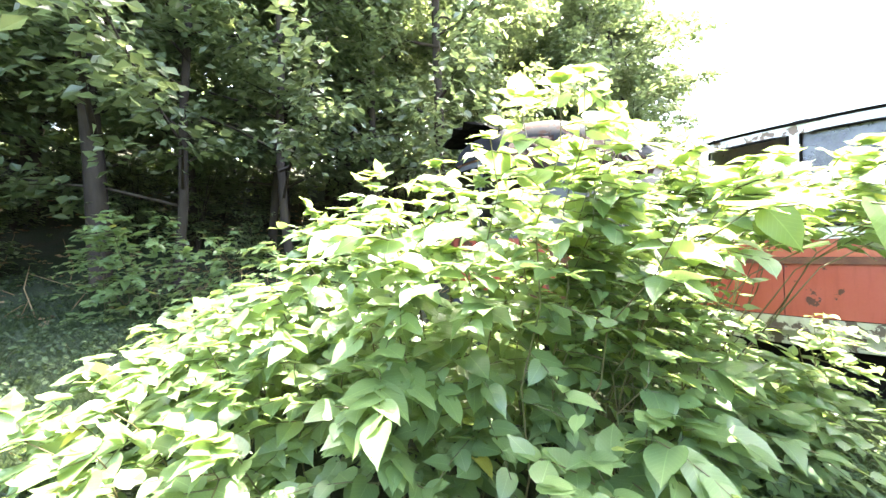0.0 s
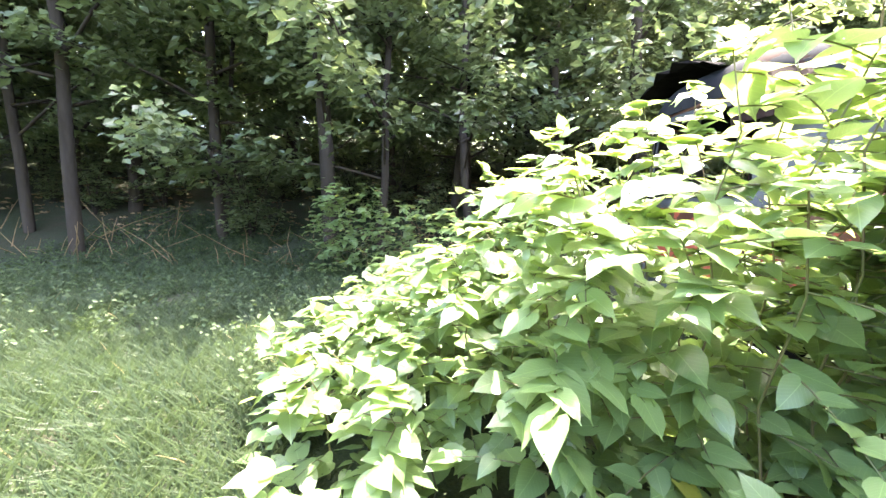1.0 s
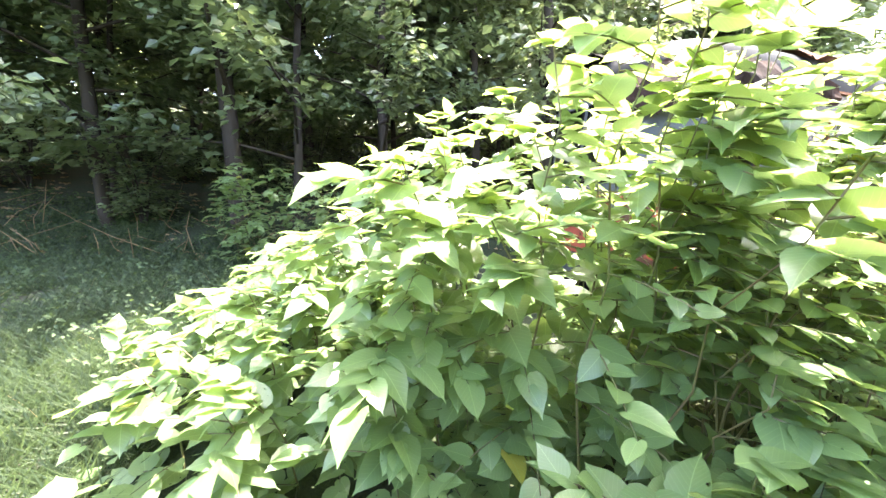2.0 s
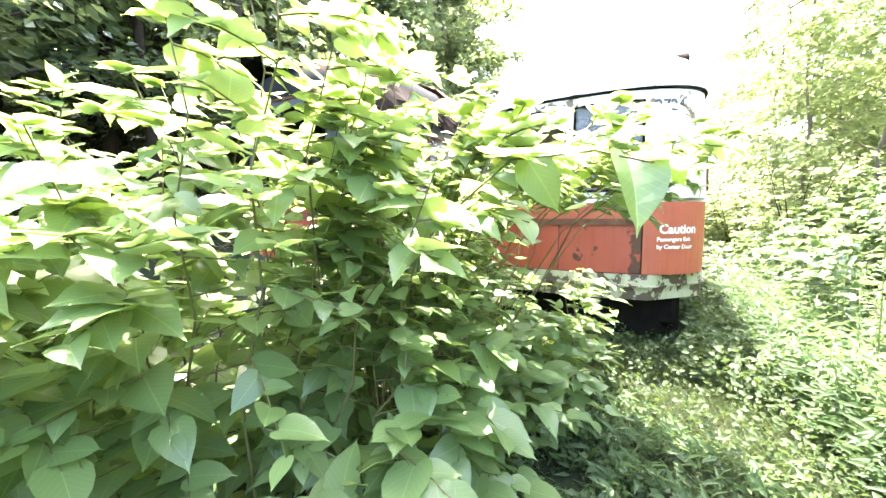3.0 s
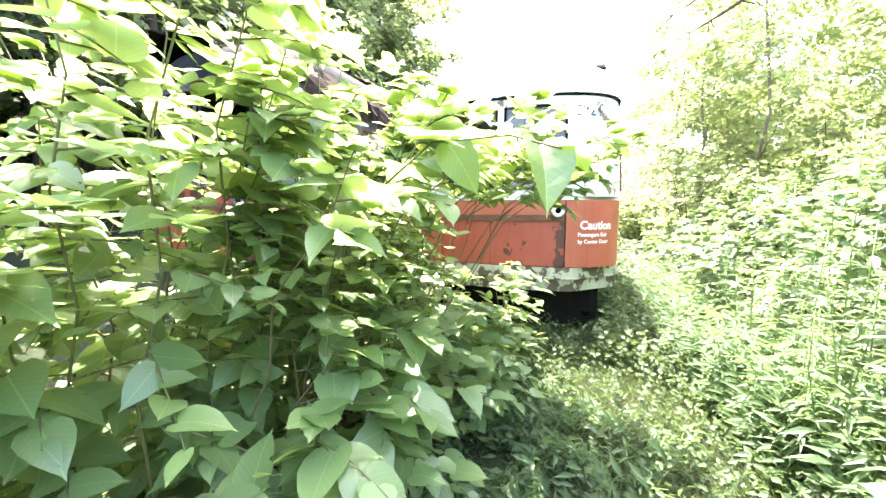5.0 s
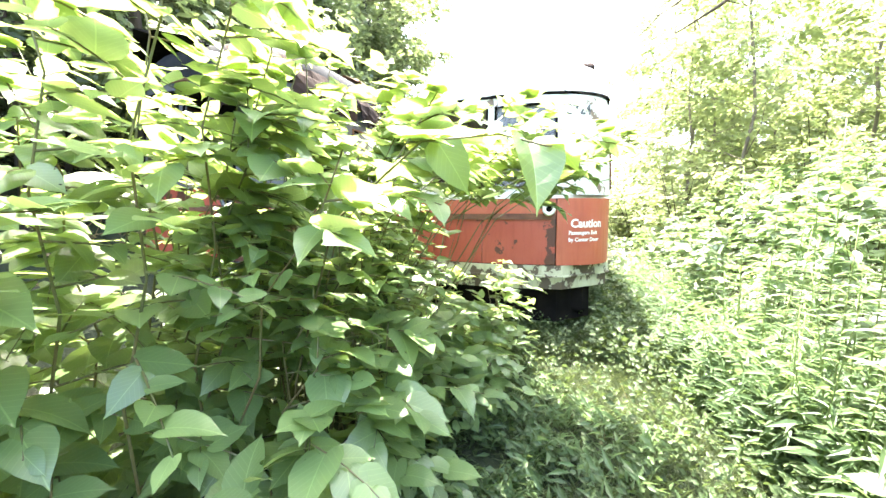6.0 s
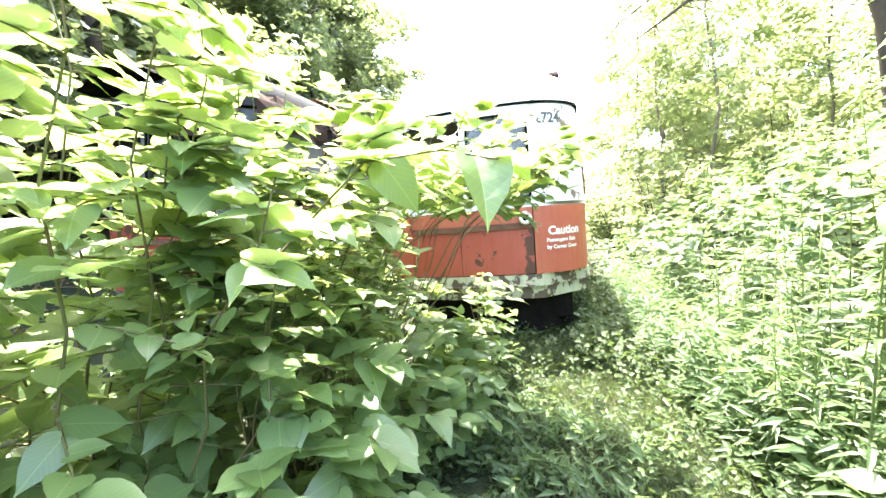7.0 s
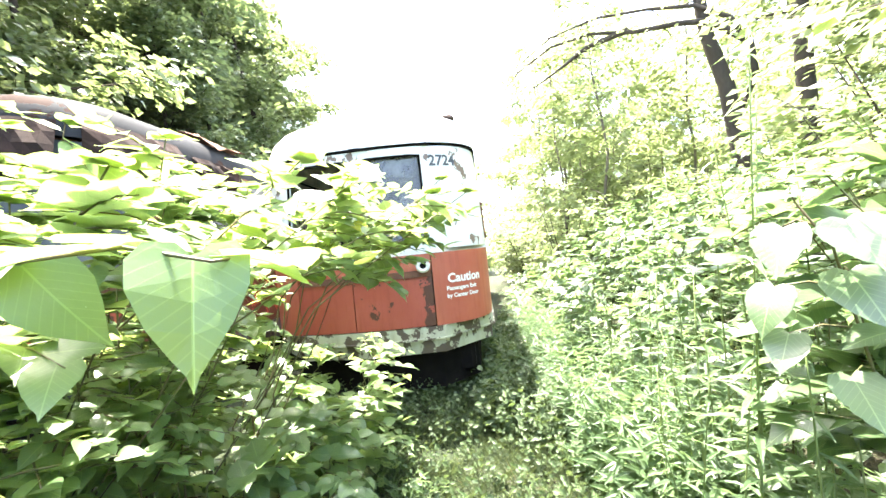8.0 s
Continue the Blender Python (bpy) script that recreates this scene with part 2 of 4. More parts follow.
class Tubes:
    """Tapered tubes along polylines, gathered into one mesh."""

    def __init__(self):
        self.v, self.f = [], []

    def add(self, pts, r0, r1, sides=5):
        pts = [Vector(p) for p in pts]
        base = len(self.v)
        for i, p in enumerate(pts):
            d = (pts[min(i + 1, len(pts) - 1)] - pts[max(i - 1, 0)]).normalized()
            a = d.orthogonal().normalized() if abs(d.z) > 0.9 else d.cross(Vector((0, 0, 1))).normalized()
            c = d.cross(a)
            r = r0 + (r1 - r0) * i / (len(pts) - 1)
            for k in range(sides):
                w = 2 * math.pi * k / sides
                self.v.append(tuple(p + a * (r * math.cos(w)) + c * (r * math.sin(w))))
        for i in range(len(pts) - 1):
            for k in range(sides):
                k2 = (k + 1) % sides
                self.f.append((base + i * sides + k, base + i * sides + k2, base + (i + 1) * sides + k2, base + (i + 1) * sides + k))
        self.f.append(tuple(base + (len(pts) - 1) * sides + k for k in range(sides)))

    def mesh(self, name, material):
        return mesh_from(name, self.v, self.f, material, smooth=True)


def leaf_shape(rows, width, fold, droop, wave=0.0, base=0.0):
    """A blade of unit length along +y: rows of (along, half width), folded on its midrib and bent down to the tip."""
    v, uv, f = [], [], []
    for k, (y, w) in enumerate(rows):
        z = -droop * y * y
        for sx in (-1, 0, 1):
            back = base * (1 - y) ** 6 * abs(sx)
            v.append((sx * w * width, y - back, z + fold * w * abs(sx) + wave * math.sin(k * 2.1 + sx) * abs(sx)))
            uv.append((0.5 + sx * w, y))
    for k in range(len(rows) - 1):
        a = 3 * k
        f += [(a, a + 1, a + 4, a + 3), (a + 1, a + 2, a + 5, a + 4)]
    return np.array(v), np.array(uv), f


KNOT_ROWS = [(0.0, 0.14), (0.05, 0.36), (0.2, 0.47), (0.42, 0.45), (0.66, 0.32), (0.84, 0.15), (0.94, 0.05), (1.05, 0.0)]
KNOT_SHAPES = [leaf_shape(KNOT_ROWS, w, fo, dr, wv, 0.09) for w, fo, dr, wv in
               ((0.86, 0.16, 0.14, 0.012), (0.78, 0.08, 0.28, 0.022), (0.92, 0.05, 0.08, 0.018), (0.82, 0.24, 0.36, 0.012), (0.86, 0.5, 0.3, 0.015))]
ROD_SHAPE = leaf_shape([(0.0, 0.02), (0.3, 0.085), (0.65, 0.06), (1.0, 0.0)], 1.0, 0.5, 0.35)
SMALL_SHAPE = leaf_shape([(0.0, 0.08), (0.45, 0.33), (1.0, 0.0)], 1.0, 0.25, 0.2)
LANCE_SHAPE = leaf_shape([(0.0, 0.03), (0.4, 0.13), (1.0, 0.0)], 1.0, 0.4, 0.3)
TINY = (np.array([(0, 0, 0), (-0.33, 0.5, 0.05), (0, 1, -0.1), (0.33, 0.5, 0.05)]), np.array([(0.5, 0), (0.2, 0.5), (0.5, 1), (0.8, 0.5)]), [(0, 3, 2, 1)])


def leaf_matrix(p, tip, up, size):
    """A leaf at p whose tip points along tip and whose face looks along up."""
    y = Vector(tip).normalized()
    x = y.cross(Vector(up)).normalized()
    z = x.cross(y)
    m = Matrix((x, y, z)).transposed().to_4x4()
    return Matrix.Translation(p) @ m @ Matrix.Scale(size, 4)


class Leaves:
    """Many leaves in one mesh."""

    def __init__(self):
        self.v, self.uv, self.f, self.n = [], [], [], 0

    def add(self, shape, m):
        v, uv, f = shape
        a = np.array(m)
        self.v.append(v @ a[:3, :3].T + a[:3, 3])
        self.uv.append(uv)
        n = self.n
        self.f += [tuple(i + n for i in q) for q in f]
        self.n += len(v)

    def mesh(self, name, material):
        return mesh_from(name, np.concatenate(self.v).tolist(), self.f, material, np.concatenate(self.uv))


# ---------------------------------------------------------------- ground
def smooth(a):
    a = min(max(a, 0.0), 1.0)
    return a * a * (3 - 2 * a)


def ground_z(x, y):
    q = -0.34 * x + 0.94 * y                 # away from the cars' line, to the wood
    z = 0.05 * noise.noise((x * 0.7, y * 0.7, 0)) + 0.25 * noise.noise((x * 0.08, y * 0.08, 3)) * smooth((math.hypot(x - 2, y - 2) - 5) / 8)
    z += 0.31 * min(max(0.0, q - 8.6), 25)               # the wooded slope
    z += 0.22 * min(max(0.0, -q - 1.2), 30)
    return z


def build_ground():
    ax = np.concatenate([np.linspace(-900, -40, 14), np.linspace(-34, -9, 18), np.linspace(-8, 14, 100), np.linspace(15, 40, 18), np.linspace(50, 900, 14)])
    n = len(ax)
    v = [(x, y, ground_z(x, y)) for y in ax for x in ax]
    f = [(j * n + i, j * n + i + 1, (j + 1) * n + i + 1, (j + 1) * n + i) for j in range(n - 1) for i in range(n - 1)]
    ob = new("ground", mesh_from("ground", v, f, M_GROUND, smooth=True))
    tagged(ob, "weedy soil with leaf litter and worn grass path", "ground", kind="structure")


build_ground()

# ---------------------------------------------------------------- streetcars
W, BOW, Q = 1.33, 0.886, 2.6
LONG = 11.0
LV = {"skirt": 0.0, "red": 0.29, "belt": 1.07, "sill": 1.16, "head": 2.02, "gutter": 2.27}


def front_v(s):
    return BOW * max(0.0, 1 - abs(s / W) ** Q) ** (1 / Q)


def plan_points(inset=0.0):
    """The car's outline seen from above, as (arc length, s, v), arc 0 at the middle of the near end, v ahead of the straight sides."""
    w, b = W - inset, BOW - inset
    th = np.linspace(math.pi / 2, 0, 400)
    s = np.cos(th) ** (2 / Q) * w
    v = np.sin(th) ** (2 / Q) * b
    arc = np.concatenate([[0], np.cumsum(np.hypot(np.diff(s), np.diff(v)))])
    return arc, s, v


ARC, ARC_S, ARC_V = plan_points()
END_ARC = ARC[-1]


def on_shell(a, z, out=0.0):
    """The place on the car's side at arc length a (signed, from the near end's middle) and height z."""
    sg = 1 if a >= 0 else -1
    t = abs(a)
    if t <= END_ARC:
        s, v = np.interp(t, ARC, ARC_S), np.interp(t, ARC, ARC_V)
        nx, ny = (s / W) ** (Q - 1) / W, (v / BOW) ** (Q - 1) / BOW
        ln = math.hypot(nx, ny)
        nx, ny = nx / ln, ny / ln
    else:
        s, v, nx, ny = W, -(t - END_ARC), 1.0, 0.0
    lean = 0.05 * max(0.0, z - 1.1) ** 1.5          # the upper body leans in
    s, v = s + nx * (out - lean), v + ny * (out - lean)
    return Vector((sg * s, v, z))


def arc_at(s):
    return math.copysign(np.interp(abs(s), ARC_S, ARC), s)


def shell(a0, a1, z0, z1, holes=(), out=0.0, thick=0.03, step=0.07, zstep=0.2, taper=None):
    """A sheet bent round the car from arc a0 to a1, with openings (a0, a1, z0, z1) through it, and its thickness."""
    cuts_a = sorted({a0, a1, *(c for h in holes for c in h[:2] if a0 < c < a1)})
    cuts_z = sorted({z0, z1, *(c for h in holes for c in h[2:] if z0 < c < z1)})

    def fill(cuts, st):
        o = []
        for p, q in zip(cuts, cuts[1:]):
            k = max(1, round((q - p) / st))
            o += [p + (q - p) * i / k for i in range(k)]
        return o + [cuts[-1]]

    A, Z = [], fill(cuts_z, zstep)
    for p, q in zip(cuts_a, cuts_a[1:]):
        far = min(abs(p), abs(q)) > END_ARC + 0.05
        A += fill([p, q], 0.8 if far else step)[:-1]
    A.append(cuts_a[-1])
    v, f, where = [], [], {}

    def vert(i, j, k):
        if (i, j, k) not in where:
            where[i, j, k] = len(v)
            v.append(tuple(on_shell(A[i], Z[j], out - k * thick)))
        return where[i, j, k]

    solid = {}
    for i in range(len(A) - 1):
        for j in range(len(Z) - 1):
            ca, cz = (A[i] + A[i + 1]) / 2, (Z[j] + Z[j + 1]) / 2
            solid[i, j] = not any(h[0] < ca < h[1] and h[2] < cz < h[3] for h in holes)
    for (i, j), ok in solid.items():
        if not ok:
            continue
        q = [(i, j), (i + 1, j), (i + 1, j + 1), (i, j + 1)]
        f.append(tuple(vert(a, b, 0) for a, b in q))
        f.append(tuple(vert(a, b, 1) for a, b in reversed(q)))
        for (di, dj), (p, r) in (((0, -1), (0, 1)), ((1, 0), (1, 2)), ((0, 1), (2, 3)), ((-1, 0), (3, 0))):
            if not solid.get((i + di, j + dj), False):
                f.append((vert(*q[r], 0), vert(*q[p], 0), vert(*q[p], 1), vert(*q[r], 1)))
    return v, f


def add_shell(name, parent, material, label="", **kw):
    v, f = shell(**kw)
    return part(name, mesh_from(name, v, f, material, smooth=False), parent, label)


def roof_mesh(name, material):
    """The domed roof: shrinking outlines that rise to the middle."""
    full = END_ARC + LONG
    arcs = [*np.linspace(-full, -END_ARC - 0.1, 9), *np.linspace(-END_ARC, END_ARC, 61), *np.linspace(END_ARC + 0.1, full, 9)]
    v, f = [], []
    rings = [(0.03, 2.27), (0.02, 2.32), (0.0, 2.42), (-0.05, 2.53), (-0.15, 2.63), (-0.33, 2.71), (-0.6, 2.77), (-0.84, 2.79), (-1.15, 2.8)]
    for off, z in rings:
        for a in arcs:
            p = on_shell(a, 2.27, 0.0)
            k = 1 + off / 1.25
            front = max(0.0, p.y + 0.4) * (1 + off / 1.6) - 0.4 if p.y > -0.4 else p.y
            v.append((p.x * k, front, z))
    n = len(arcs)
    for j in range(len(rings) - 1):
        for i in range(n - 1):
            f.append((j * n + i, j * n + i + 1, (j + 1) * n + i + 1, (j + 1) * n + i))
    top = (len(rings) - 1) * n
    for i in range(n // 2):
        f.append((top + i, top + i + 1, top + n - 2 - i, top + n - 1 - i)) if i + 1 < n - 2 - i else None
    return mesh_from(name, v, f, material, smooth=True)


def lettering(name, text, size, a_left, z_base, material, parent, label="", out=0.004, wide=1.0):
    """Built-in letters bent onto the car's side."""
    cu = bpy.data.curves.new(name, "FONT")
    cu.body, cu.size, cu.resolution_u = text, size, 3
    cu.offset = 0.003 * size / 0.1
    tmp = bpy.data.objects.new(name, cu)
    scene.collection.objects.link(tmp)
    me = bpy.data.meshes.new_from_object(tmp.evaluated_get(bpy.context.evaluated_depsgraph_get()))
    bpy.data.objects.remove(tmp)
    for vert in me.vertices:
        vert.co = on_shell(a_left + vert.co.x * wide, z_base + vert.co.y, out)
    me.materials.clear()
    me.materials.append(material)
    return part(name, me, parent, label)


def box_mesh(name, x0, x1, y0, y1, z0, z1, material, bevel=0.01):
    bm = bmesh.new()
    bmesh.ops.create_cube(bm, size=1.0)
    for q in bm.verts:
        q.co = Vector(((x0 + x1) / 2 + q.co.x * (x1 - x0), (y0 + y1) / 2 + q.co.y * (y1 - y0), (z0 + z1) / 2 + q.co.z * (z1 - z0)))
    if bevel:
        bmesh.ops.bevel(bm, geom=bm.edges[:], offset=bevel, segments=1, affect="EDGES")
    return bm_mesh(name, bm, material)


def ring_mesh(name, centre, normal, r, tube, material):
    bm = bmesh.new()
    rows = []
    for i in range(20):
        w = 2 * math.pi * i / 20
        rows.append([bm.verts.new(((r + tube * math.cos(u)) * math.cos(w), (r + tube * math.cos(u)) * math.sin(w), tube * math.sin(u))) for u in np.linspace(0, 2 * math.pi, 8, endpoint=False)])
    for i in range(20):
        for k in range(8):
            bm.faces.new((rows[i][k], rows[(i + 1) % 20][k], rows[(i + 1) % 20][(k + 1) % 8], rows[i][(k + 1) % 8]))
    bmesh.ops.transform(bm, matrix=Matrix.Translation(centre) @ Vector(normal).to_track_quat("Z", "Y").to_matrix().to_4x4(), verts=bm.verts)
    return bm_mesh(name, bm, material, True)


def disc_mesh(name, centre, normal, r, depth, material):
    bm = bmesh.new()
    bmesh.ops.create_cone(bm, cap_ends=True, segments=20, radius1=r, radius2=r * 0.85, depth=depth)
    bmesh.ops.transform(bm, matrix=Matrix.Translation(centre) @ Vector(normal).to_track_quat("Z", "Y").to_matrix().to_4x4(), verts=bm.verts)
    return bm_mesh(name, bm, material, True)


def shell_normal(a):
    return (on_shell(a, 0.5, 0.1) - on_shell(a, 0.5, 0.0)).normalized()


def streetcar(label, lower, corner, upper, roof, skirt, worn):
    """A streamlined streetcar with a rounded end; local y points out of the near end, x to the right seen from inside."""
    car = new("streetcar")
    tagged(car, label, "streetcar")
    full = END_ARC + LONG
    seam_l, seam_r = arc_at(-0.81), arc_at(0.715)
    # lower body
    add_shell("skirt", car, skirt, "cream skirt with flaking paint", a0=-full, a1=full, z0=0.0, z1=0.155, out=-0.012)
    add_shell("bumper_band", car, skirt, a0=-full, a1=full, z0=0.16, z1=0.285, out=0.015)
    add_shell("rub_rail", car, skirt, a0=-full, a1=full, z0=0.146, z1=0.166, out=0.03)
    add_shell("corner_panel", car, corner, a0=seam_r + 0.006, a1=full, z0=0.29, z1=1.07)
    add_shell("corner_panel", car, corner, a0=-full, a1=seam_l - 0.006, z0=0.29, z1=1.07)
    m1 = (seam_l + seam_r) / 2 - 0.1
    add_shell("hatch_panel", car, lower, a0=seam_l + 0.006, a1=m1 - 0.005, z0=0.295, z1=0.86, out=-0.012)
    add_shell("hatch_panel", car, lower, a0=m1 + 0.005, a1=seam_r - 0.006, z0=0.295, z1=0.86, out=-0.012)
    add_shell("rust_strip", car, M_RUST, "rusted steel strip", a0=seam_l + 0.05, a1=seam_r - 0.01, z0=0.825, z1=0.89, out=0.004)
    add_shell("upper_panel", car, corner if not worn else lower, a0=seam_l + 0.006, a1=seam_r - 0.006, z0=0.895, z1=1.07, out=-0.008)
    add_shell("belt_rail", car, upper, a0=-full, a1=full, z0=1.07, z1=1.11, out=0.022)
    # windows
    holes = [(arc_at(-0.84), arc_at(-0.1), 1.2, 2.14), (arc_at(0.0), arc_at(0.7), 1.2, 2.14)]
    holes += [(sg * END_ARC * 1.0 - 0.2, sg * END_ARC * 1.0 + 0.2, 1.2, 1.62) for sg in (-1, 1)]
    for sg in (-1, 1):
        for k in range(8):
            a = sg * (END_ARC + 0.5 + k * 1.15 + 0.4)
            holes.append((a - 0.43, a + 0.43, 1.2, 1.95))
    add_shell("window_wall", car, upper, a0=-full, a1=full, z0=1.11, z1=2.24, holes=holes)
    for i, (p, q, z0, z1) in enumerate(holes):
        fr = Tubes()
        rim = [on_shell(p + (q - p) * k / 6, z0, 0.008) for k in range(7)] + [on_shell(q, z0 + (z1 - z0) * k / 3, 0.008) for k in range(1, 4)]
        rim += [on_shell(q + (p - q) * k / 6, z1, 0.008) for k in range(1, 7)] + [on_shell(p, z1 + (z0 - z1) * k / 3, 0.008) for k in range(1, 4)]
        fr.add(rim, 0.014, 0.014, 5)
        w = part("window", fr.mesh("window", M_BLACK if i < 2 else M_RUST), car)
        if i == 0 or (worn and (i < 4 or i % 3 == 1)):
            continue                                     # these panes are gone
        v, f = shell(p, q, z0, z1, out=-0.02, thick=0.006)
        part("pane", mesh_from("pane", v, f, M_GLASS), w)
    add_shell("gutter", car, M_RUST if worn else M_BLACK, "dark rusted gutter", a0=-full, a1=full, z0=2.245, z1=2.275, out=0.03, thick=0.05)
    part("roof", roof_mesh("roof", roof), car)
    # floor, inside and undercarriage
    # black sheet put in for the dark, shaded void beneath the car
    add_shell("underframe", car, M_BLACK, "black sheet standing in for the shade under the car", a0=-full, a1=full, z0=-0.44, z1=0.02, out=-0.2)
    part("floor_pan", box_mesh("floor_pan", -1.2, 1.2, -LONG, 0.25, 0.28, 0.36, M_INSIDE), car)
    part("bulkhead", box_mesh("bulkhead", -1.18, 1.18, -3.2, -3.12, 0.36, 2.2, M_INSIDE), car)
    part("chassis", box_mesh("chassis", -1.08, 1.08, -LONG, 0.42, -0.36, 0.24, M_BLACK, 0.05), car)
    for y in (-1.3, -LONG + 2.0):
        truck = part("truck", box_mesh("truck", -0.95, 0.95, y - 1.0, y + 1.0, -0.45, -0.15, M_BLACK, 0.04), car)
        for sg in (-1, 1):
            for dy in (-0.8, 0.8):
                part("wheel", disc_mesh("wheel", (sg * 0.8, y + dy, -0.27), (sg, 0, 0), 0.32, 0.12, M_RUST), truck)
    for y in (-0.55, -1.2):
        for sg in (-1, 1):
            bench = part("bench", box_mesh("bench", sg * 0.78 - 0.4, sg * 0.78 + 0.4, y - 0.2, y + 0.2, 0.36, 0.8, M_INSIDE, 0.03), car)
            part("backrest", box_mesh("backrest", sg * 0.78 - 0.4, sg * 0.78 + 0.4, y - 0.26, y - 0.18, 0.8, 1.3, M_RUST, 0.03), bench)
    # lamp ring and its rusty boss
    a = arc_at(0.625)
    lamp = part("marker_lamp", ring_mesh("marker_lamp", on_shell(a, 0.945, 0.03), shell_normal(a), 0.055, 0.022, upper), car, "white lamp ring with empty socket")
    part("socket", disc_mesh("socket", on_shell(a, 0.945, 0.0), shell_normal(a), 0.042, 0.03, M_BLACK), lamp)
    return car


TILT = Matrix.Rotation(radians(2.5), 4, Vector((-0.6968, -0.7128, 0.0797)))


def car_pose(x, y, z, heading, tilt):
    d = Vector((math.sin(heading), -math.cos(heading), 0))
    out = Vector((-math.cos(heading), -math.sin(heading), 0))
    m = Matrix((d, out, Vector((0, 0, 1)))).transposed().to_4x4()
    return Matrix.Translation((x, y, z)) @ tilt @ m


red_car = streetcar("derelict streetcar, faded red and white peeling paint, rusty, overgrown", M_RED, M_REDC, M_WHITE, M_WHITEROOF, M_CREAM, False)
red_car.matrix_world = car_pose(5.208, 3.501, 0.568, 0.44, TILT)
lettering("lettering", "Caution", 0.135, arc_at(0.87), 0.735, M_LETTER, red_car, "white word Caution")
lettering("lettering", "Passengers Exit", 0.062, arc_at(0.85), 0.65, M_LETTER, red_car, "small white line of words")
lettering("lettering", "by Center Door", 0.062, arc_at(0.85), 0.57, M_LETTER, red_car, "small white line of words")
lettering("fleet_number", "2724", 0.165, arc_at(0.80), 2.02, M_DIGIT, red_car, "dark painted fleet number")
pipe = Tubes()
pipe.add([(0.9, 0.5, 2.36), (0.9, 0.5, 2.5), (0.96, 0.42, 2.6), (1.05, 0.3, 2.64)], 0.035, 0.06, 8)
part("roof_horn", pipe.mesh("roof_horn", M_ROOFRUST), red_car, "bent rusty roof pipe")
part("roof_lamp", disc_mesh("roof_lamp", (-0.95, 0.42, 2.42), (-0.5, 0.8, 0.3), 0.055, 0.05, M_BLACK), red_car, "small dark lamp on the roof edge")
grey_car = streetcar("derelict grey streetcar with patchy rusty roof and broken windows", M_RED, M_RED, M_GREY, M_GREYROOF, M_GREY, True)
grey_car.matrix_world = car_pose(2.55, 5.85, 0.53, 0.41, Matrix.Identity(4))


def torn_sheet(parent, a, z, wide, tall, seed):
    """A crumpled, torn piece of roof sheet hanging off the roof edge."""
    r = np.random.default_rng(seed)
    v, f = [], []
    nu, nv = 9, 6
    for j in range(nv):
        for i in range(nu):
            t = j / (nv - 1)
            edge = 0.35 * r.uniform(0, 1) if j == nv - 1 else 0.0
            p = on_shell(a + wide * (i / (nu - 1) - 0.5), z - tall * t * (1 - edge), 0.05 + 0.22 * math.sin(2.4 * t) * tall + r.normal(0, 0.018))
            v.append(tuple(p))
    v += [(x * 0.992, y * 0.992, zz - 0.006) for x, y, zz in v]
    n = nu * nv
    for j in range(nv - 1):
        for i in range(nu - 1):
            q = (j * nu + i, j * nu + i + 1, (j + 1) * nu + i + 1, (j + 1) * nu + i)
            f += [q, tuple(k + n for k in reversed(q))]
    part("torn_sheet", mesh_from("torn_sheet", v, f, M_ROOFRUST), parent, "torn rusty roof sheet")


def peeled_sheet(parent, s0, s1, v0, reach, z0, rise, seed, material, label):
    """A roof sheet that has come loose and curls up beyond the roof's edge."""
    r = np.random.default_rng(seed)
    v, f = [], []
    nu, nv = 10, 7
    for j in range(nv):
        for i in range(nu):
            t, u = j / (nv - 1), i / (nu - 1)
            ragged = reach * t * (1 - (0.3 * r.uniform(0, 1) if j == nv - 1 else 0.0))
            v.append((s0 + (s1 - s0) * u + r.normal(0, 0.012), v0 + ragged, z0 + rise * t ** 1.5 - 0.22 * t * (2 * u - 1) ** 2 + r.normal(0, 0.012)))
    v += [(x, y, z - 0.008) for x, y, z in v]
    n = nu * nv
    for j in range(nv - 1):
        for i in range(nu - 1):
            q = (j * nu + i, j * nu + i + 1, (j + 1) * nu + i + 1, (j + 1) * nu + i)
            f += [q, tuple(k + n for k in reversed(q))]
    part("peeled_sheet", mesh_from("peeled_sheet", v, f, material), parent, label)


peeled_sheet(grey_car, -1.2, 0.15, 0.0, 0.95, 2.73, 0.16, 6, M_BLACK, "dark roof sheet curling up off the end")
peeled_sheet(grey_car, 0.55, 1.25, -1.6, 0.8, 2.68, 0.12, 7, M_RUST, "rusty roof sheet peeled off the roof")
torn_sheet(grey_car, END_ARC - 0.1, 2.42, 0.9, 0.5, 3)
torn_sheet(grey_car, END_ARC + 0.9, 2.36, 0.7, 0.35, 4)
torn_sheet(grey_car, END_ARC - 1.0, 2.4, 0.6, 0.6, 5)

# ---------------------------------------------------------------- knotweed
leaf_meshes = {}


def leaf_mesh(k, material):
    if (k, material.name) not in leaf_meshes:
        v, uv, f = KNOT_SHAPES[k]
        leaf_meshes[k, material.name] = mesh_from("leaf", v.tolist(), f, material, uv, k < 4)
    return leaf_meshes[k, material.name]


def inside(poly, x, y):
    c = False
    for (x0, y0), (x1, y1) in zip(poly, poly[1:] + poly[:1]):
        if (y0 > y) != (y1 > y) and x < (x1 - x0) * (y - y0) / (y1 - y0) + x0:
            c = not c
    return c


